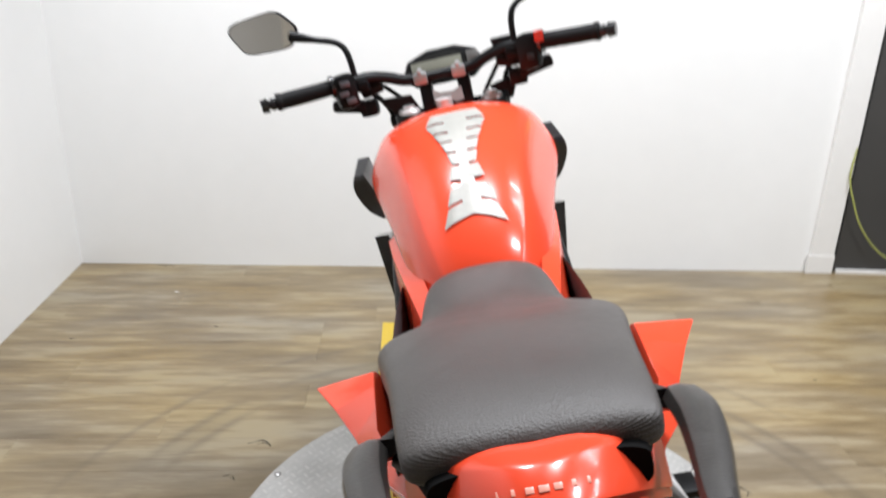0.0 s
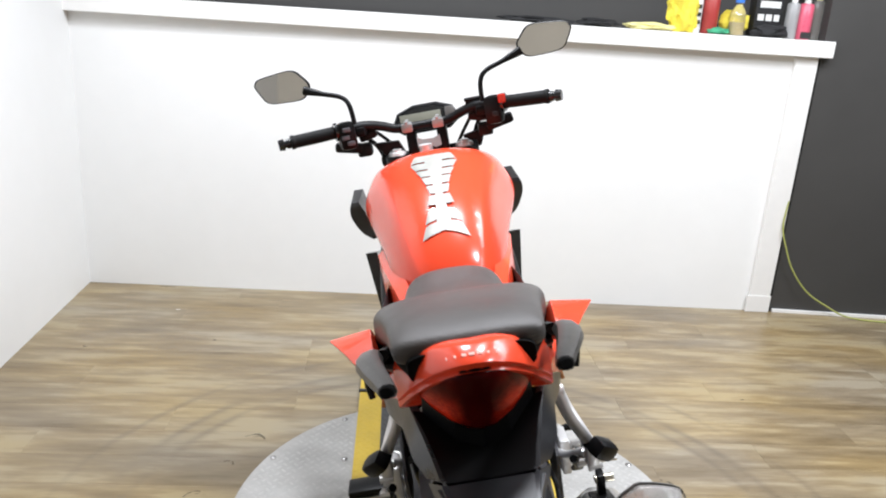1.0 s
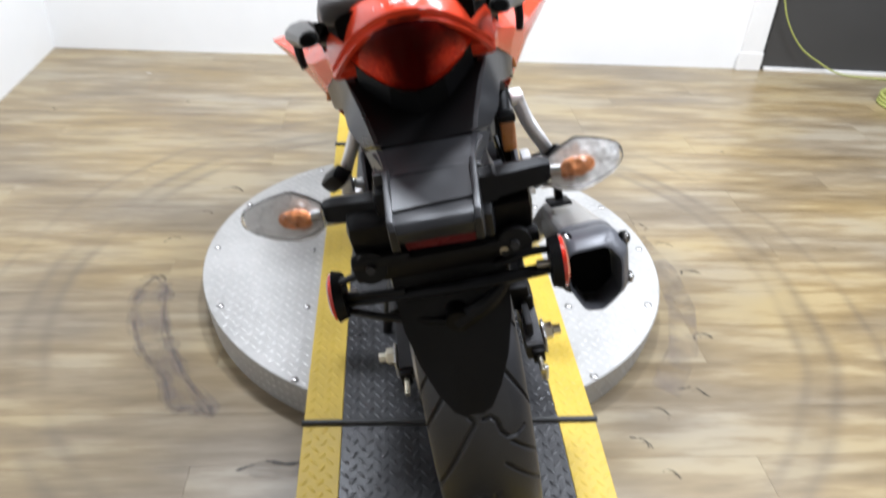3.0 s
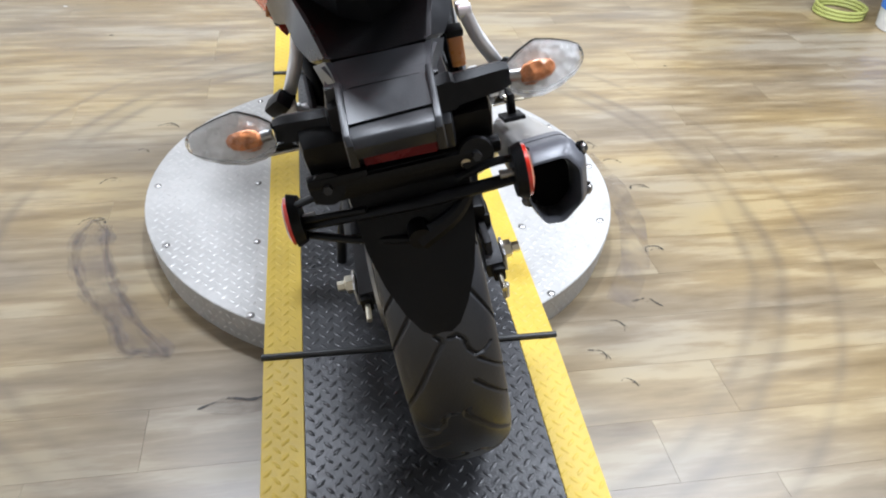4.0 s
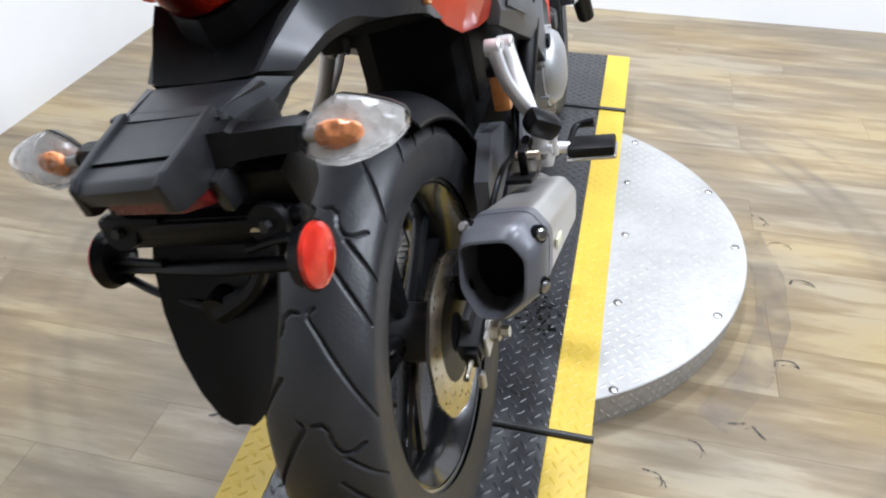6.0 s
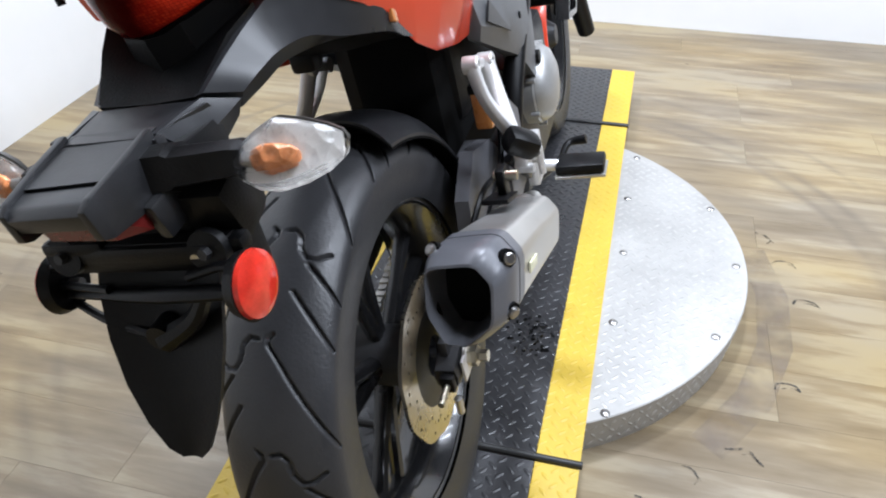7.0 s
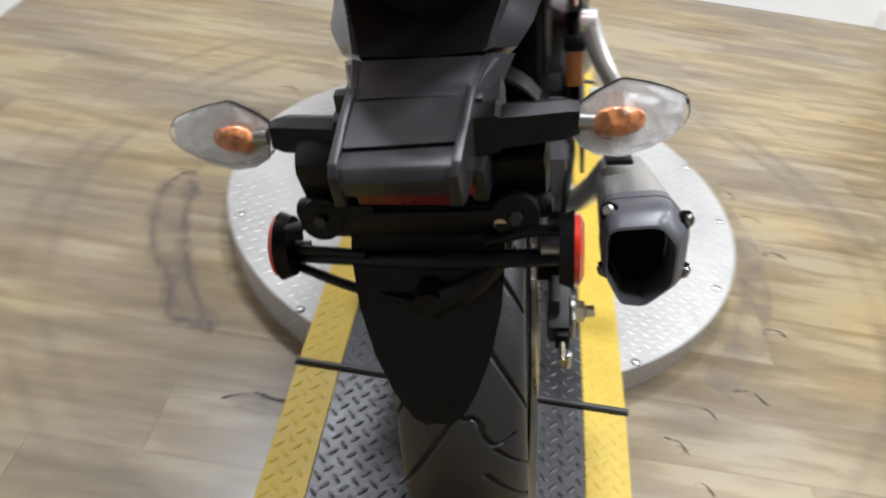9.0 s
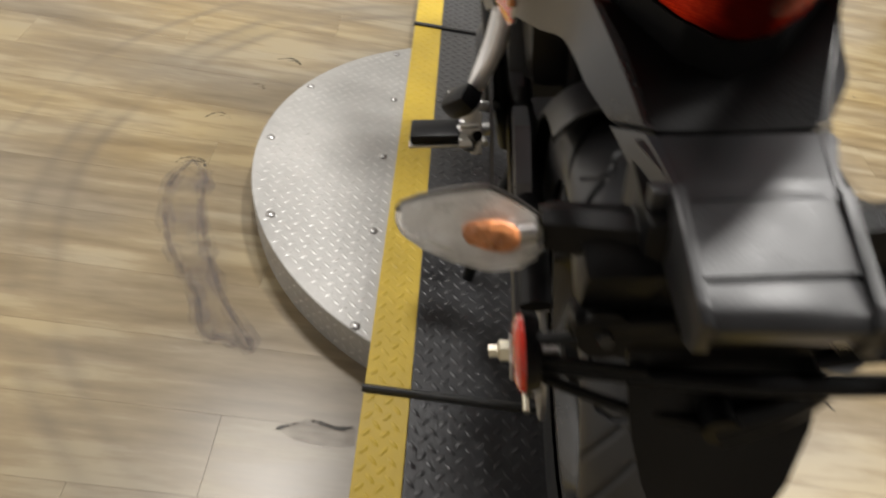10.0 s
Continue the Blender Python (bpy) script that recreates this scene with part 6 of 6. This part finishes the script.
for z in (0.05, 0.085, 0.12):
    part("print_bar", bx((0, -0.0365, z), (0.04, 0.002, 0.018), 0), M_PLABEL, k, smooth=False)
can("bottle", 0.038, 0.22, M_PRED, "dark red plastic bottle on the ledge", (1.27, YL + 0.03, ZL), M_PRED, "bottle")
b = thing("spray_bottle", lathe([(0, 0), (0, 0.034), (0.006, 0.037), (0.10, 0.037), (0.135, 0.018), (0.15, 0.014), (0.15, 0)], 24, "z"), M_PCLEAR, "clear spray bottle with a blue cap on the ledge", "bottle", (1.385, YL - 0.02, ZL))
part("liquid", lathe([(0.003, 0), (0.003, 0.032), (0.06, 0.033), (0.06, 0)], 24, "z"), M_PLIQ, b)
part("cap", lathe([(0.148, 0.02), (0.185, 0.022), (0.19, 0.012), (0.19, 0)], 20, "z"), M_PBLUE, b, "blue cap")
jug = thing("jug", bx((0, 0, 0.10), (0.14, 0.08, 0.20), 0.015), M_PBLACK, "black plastic jug with white lettering on the ledge", "jug", (1.55, YL + 0.05, ZL))
part("cap", lathe([(0.20, 0.022), (0.225, 0.022), (0.225, 0)], 20, "z"), M_PLABEL, jug)
for x, w in ((-0.04, 0.03), (0.0, 0.03), (0.038, 0.026)):
    part("print_bar", bx((x, -0.0415, 0.09), (w, 0.003, 0.03), 0), M_PWHITE, jug, smooth=False)
part("print_bar", bx((0, -0.0415, 0.15), (0.10, 0.003, 0.03), 0), M_PWHITE, jug, smooth=False)
can("spray_can", 0.03, 0.18, M_PGREY, "grey spray can at the end of the ledge", (1.655, YL - 0.01, ZL))
k = can("spray_can", 0.033, 0.18, M_PPINK, "pink and black spray can at the end of the ledge", (1.715, YL - 0.02, ZL))
part("print_bar", bx((0, -0.0335, 0.02), (0.05, 0.002, 0.03), 0), M_PLABEL, k, smooth=False)
can("bottle", 0.032, 0.2, M_PCLEAR, "clear plastic bottle at the end of the ledge", (1.775, YL - 0.01, ZL), M_PPALE, "bottle")

# cable from behind the partition end down to the floor
cab = mesh_object("cable", tube([(1.765, 1.868, 0.60), (1.757, 1.855, 0.464), (1.79, 1.845, 0.36), (1.842, 1.84, 0.25), (1.935, 1.83, 0.137), (2.05, 1.82, 0.065), (2.18, 1.80, 0.012), (2.4, 1.76, 0.006), (2.75, 1.70, 0.006)], 0.0042, 10, 8), M_CABLE)
tagged(cab, "thin yellow-green cable hanging down to the floor", "cable")

# bucket and coil on the floor by the wall
bk = tagged(mesh_object("bucket", lathe([(0, 0), (0, 0.125), (0.003, 0.13), (0.33, 0.15), (0.335, 0.156), (0.35, 0.156), (0.35, 0.146), (0.33, 0.143), (0.01, 0.122), (0.01, 0)], 48, "z"), M_PWHITE), "white plastic bucket with a blue label", "bucket")
bk.location = (2.5, 1.22, 0)
bm = loft([[Vector((r * math.cos(a), r * math.sin(a), z)) for a in np.linspace(radians(150), radians(250), 14).tolist()] for z, r in ((0.09, 0.137), (0.09, 0.139), (0.24, 0.148), (0.24, 0.146))], caps=False, closed=True)
part("label", bm, M_PBLUE, bk, "blue printed label")
coil = tagged(mesh_object("hose_coil", merge(*[lathe([(0.008 * math.cos(t), 0.11 + 0.008 * math.sin(t)) for t in np.linspace(0, 2 * math.pi, 8, endpoint=False).tolist()], 40, "z", (0.004 * k, 0.003 * k, 0.009 + 0.015 * k), closed=True) for k in range(3)]), M_CABLE), "coiled yellow-green hose on the floor", "hose")
coil.location = (2.28, 1.42, 0)


# ---- floor marks ----
def ribbon(points, width, z, material, seed, name="scuff_mark"):
    """A thin uneven mark along a smooth line on the floor."""
    r = random.Random(seed)
    line = curve_points([(x, y, z) for x, y in points], 6)
    bm = bmesh.new()
    prev = None
    for k, p in enumerate(line):
        d = (line[min(k + 1, len(line) - 1)] - line[max(k - 1, 0)]).normalized()
        side = Vector((-d.y, d.x, 0)) * width * (0.4 + r.random() * 0.7) * (0.35 if k in (0, len(line) - 1) else 1)
        cur = (bm.verts.new(p + side), bm.verts.new(p - side))
        if prev:
            bm.faces.new((prev[0], prev[1], cur[1], cur[0]))
        prev = cur
    return part(name, bm, material, sub, smooth=False)


def chip(x, y, size, turn, seed):
    """A crescent-shaped gouge in the vinyl."""
    r = random.Random(seed)
    pts = []
    for a in (-70, -35, 0, 35, 70):
        b = radians(a + turn)
        q = size * (0.85 + 0.3 * r.random())
        pts.append((x + q * math.cos(b) - size * math.cos(radians(turn)) * 0.6, y + q * math.sin(b) - size * math.sin(radians(turn)) * 0.6))
    ribbon(pts, size * 0.09, 0.0012, M_SCUFF, seed)
    ribbon([(px + 0.008, py - 0.012) for px, py in pts[1:4]], size * 0.05, 0.0012, M_SCUFF, seed + 50)


for k, (x, y, s, t) in enumerate(((-0.642, 0.553, 0.035, 80), (-0.763, 0.231, 0.035, 95), (-0.70, 0.40, 0.02, 60), (0.776, 0.065, 0.035, 85), (0.705, -0.23, 0.03, 95), (0.609, -0.432, 0.035, 70), (0.509, -0.503, 0.025, 30), (0.429, -0.591, 0.025, 40), (0.70, 0.33, 0.03, 30), (0.74, 0.22, 0.03, 80), (0.47, -0.68, 0.02, 60), (-0.777, 0.035, 0.04, 90))):
    chip(x, y, s, t, k + 10)
loop = [(-0.777, 0.045), (-0.802, -0.06), (-0.765, -0.20), (-0.71, -0.30), (-0.655, -0.372), (-0.62, -0.46), (-0.575, -0.47), (-0.522, -0.481), (-0.60, -0.375), (-0.661, -0.254), (-0.715, -0.11), (-0.732, -0.01), (-0.777, 0.045)]
bm = bmesh.new()
bm.faces.new([bm.verts.new((x, y, 0.0008)) for x, y in loop[:-1]])
part("stain", bm, M_STAIN, sub, smooth=False)
ribbon(loop, 0.007, 0.0014, M_STAINLINE, 91, "stain_edge")
ribbon(loop, 0.02, 0.0011, M_STAIN, 92, "stain_edge")
patch = [(-0.445, -0.648), (-0.41, -0.632), (-0.385, -0.624), (-0.34, -0.633), (-0.31, -0.625), (-0.308, -0.665), (-0.36, -0.672), (-0.41, -0.665)]
bm = bmesh.new()
bm.faces.new([bm.verts.new((x, y, 0.0008)) for x, y in patch])
part("stain", bm, M_STAIN, sub, smooth=False)
ribbon(patch[:5], 0.004, 0.0014, M_SCUFF, 93)
band = [Vector(((0.70 + w) * math.cos(a), 0.02 + (0.70 + w) * math.sin(a), 0.0007)) for w, aa in ((-0.035, (20, 5, -10, -25, -40)), (0.04, (-40, -25, -10, 5, 20))) for a in [radians(q) for q in aa]]
bm = bmesh.new()
bm.faces.new([bm.verts.new(p) for p in band])
part("stain", bm, M_STAIN, sub, smooth=False)
ribbon([(-1.36, 1.912), (-1.32, 1.908), (-1.28, 1.912)], 0.008, 0.0014, M_SCUFF, 97)
for k, (x, y) in enumerate(((-1.19, 1.62), (-1.45, 1.2), (-0.95, 1.3), (0.5, 1.5), (1.2, 0.9), (-1.2, -0.3), (1.3, 0.2))):
    ribbon([(x - 0.008, y), (x, y + 0.003), (x + 0.008, y)], 0.004, 0.0014, M_SCUFF if k else M_WHITE, 120 + k)

# wet spot on the black deck
r = random.Random(4)
bm = bmesh.new()
for k in range(70):
    a, q, s = r.random() * 6.28, r.random() ** 0.7, 0.0014 + 0.004 * r.random() ** 2
    cx, cy = 0.165 + 0.05 * q * math.cos(a), -0.30 + 0.065 * q * math.sin(a)
    if k < 8:
        s += 0.004
    bm.faces.new([bm.verts.new((cx + s * math.cos(b) * (0.6 + 0.6 * r.random()), cy + s * math.sin(b) * (0.6 + 0.6 * r.random()), RAMP_Z + 0.0004 + 0.00002 * k)) for b in [j * 0.785 for j in range(8)]])
wet = tagged(mesh_object("wet_spot", bm, M_WET, False), "small wet black drops on the ramp deck", "stain", kind="stuff")

# ---- floor planks ----
PLANK_W, PLANK_L = 0.152, 1.22
proto = {}


def plank_mesh(length):
    key = round(length, 3)
    if key not in proto:
        b = bx((0, 0, -0.003), (length - 0.0006, PLANK_W - 0.0005, 0.006), 0)
        me = bpy.data.meshes.new("plank")
        b.to_mesh(me)
        b.free()
        me.materials.append(M_FLOOR)
        proto[key] = me
    return proto[key]


rng = random.Random(7)
row, y = 0, FLOOR_N - PLANK_W / 2
while y > FLOOR_S + 0.02:
    x = FLOOR_W - rng.choice((0.0, 0.2, 0.41, 0.61, 0.81, 1.02))
    while x < FLOOR_E:
        a, b = max(x, FLOOR_W), min(x + PLANK_L, FLOOR_E)
        if b - a > 0.03:
            ob = new("plank", plank_mesh(b - a))
            ob.location = ((a + b) / 2, y, 0)
            ob.parent = sub
        x += PLANK_L
    y -= PLANK_W
    row += 1
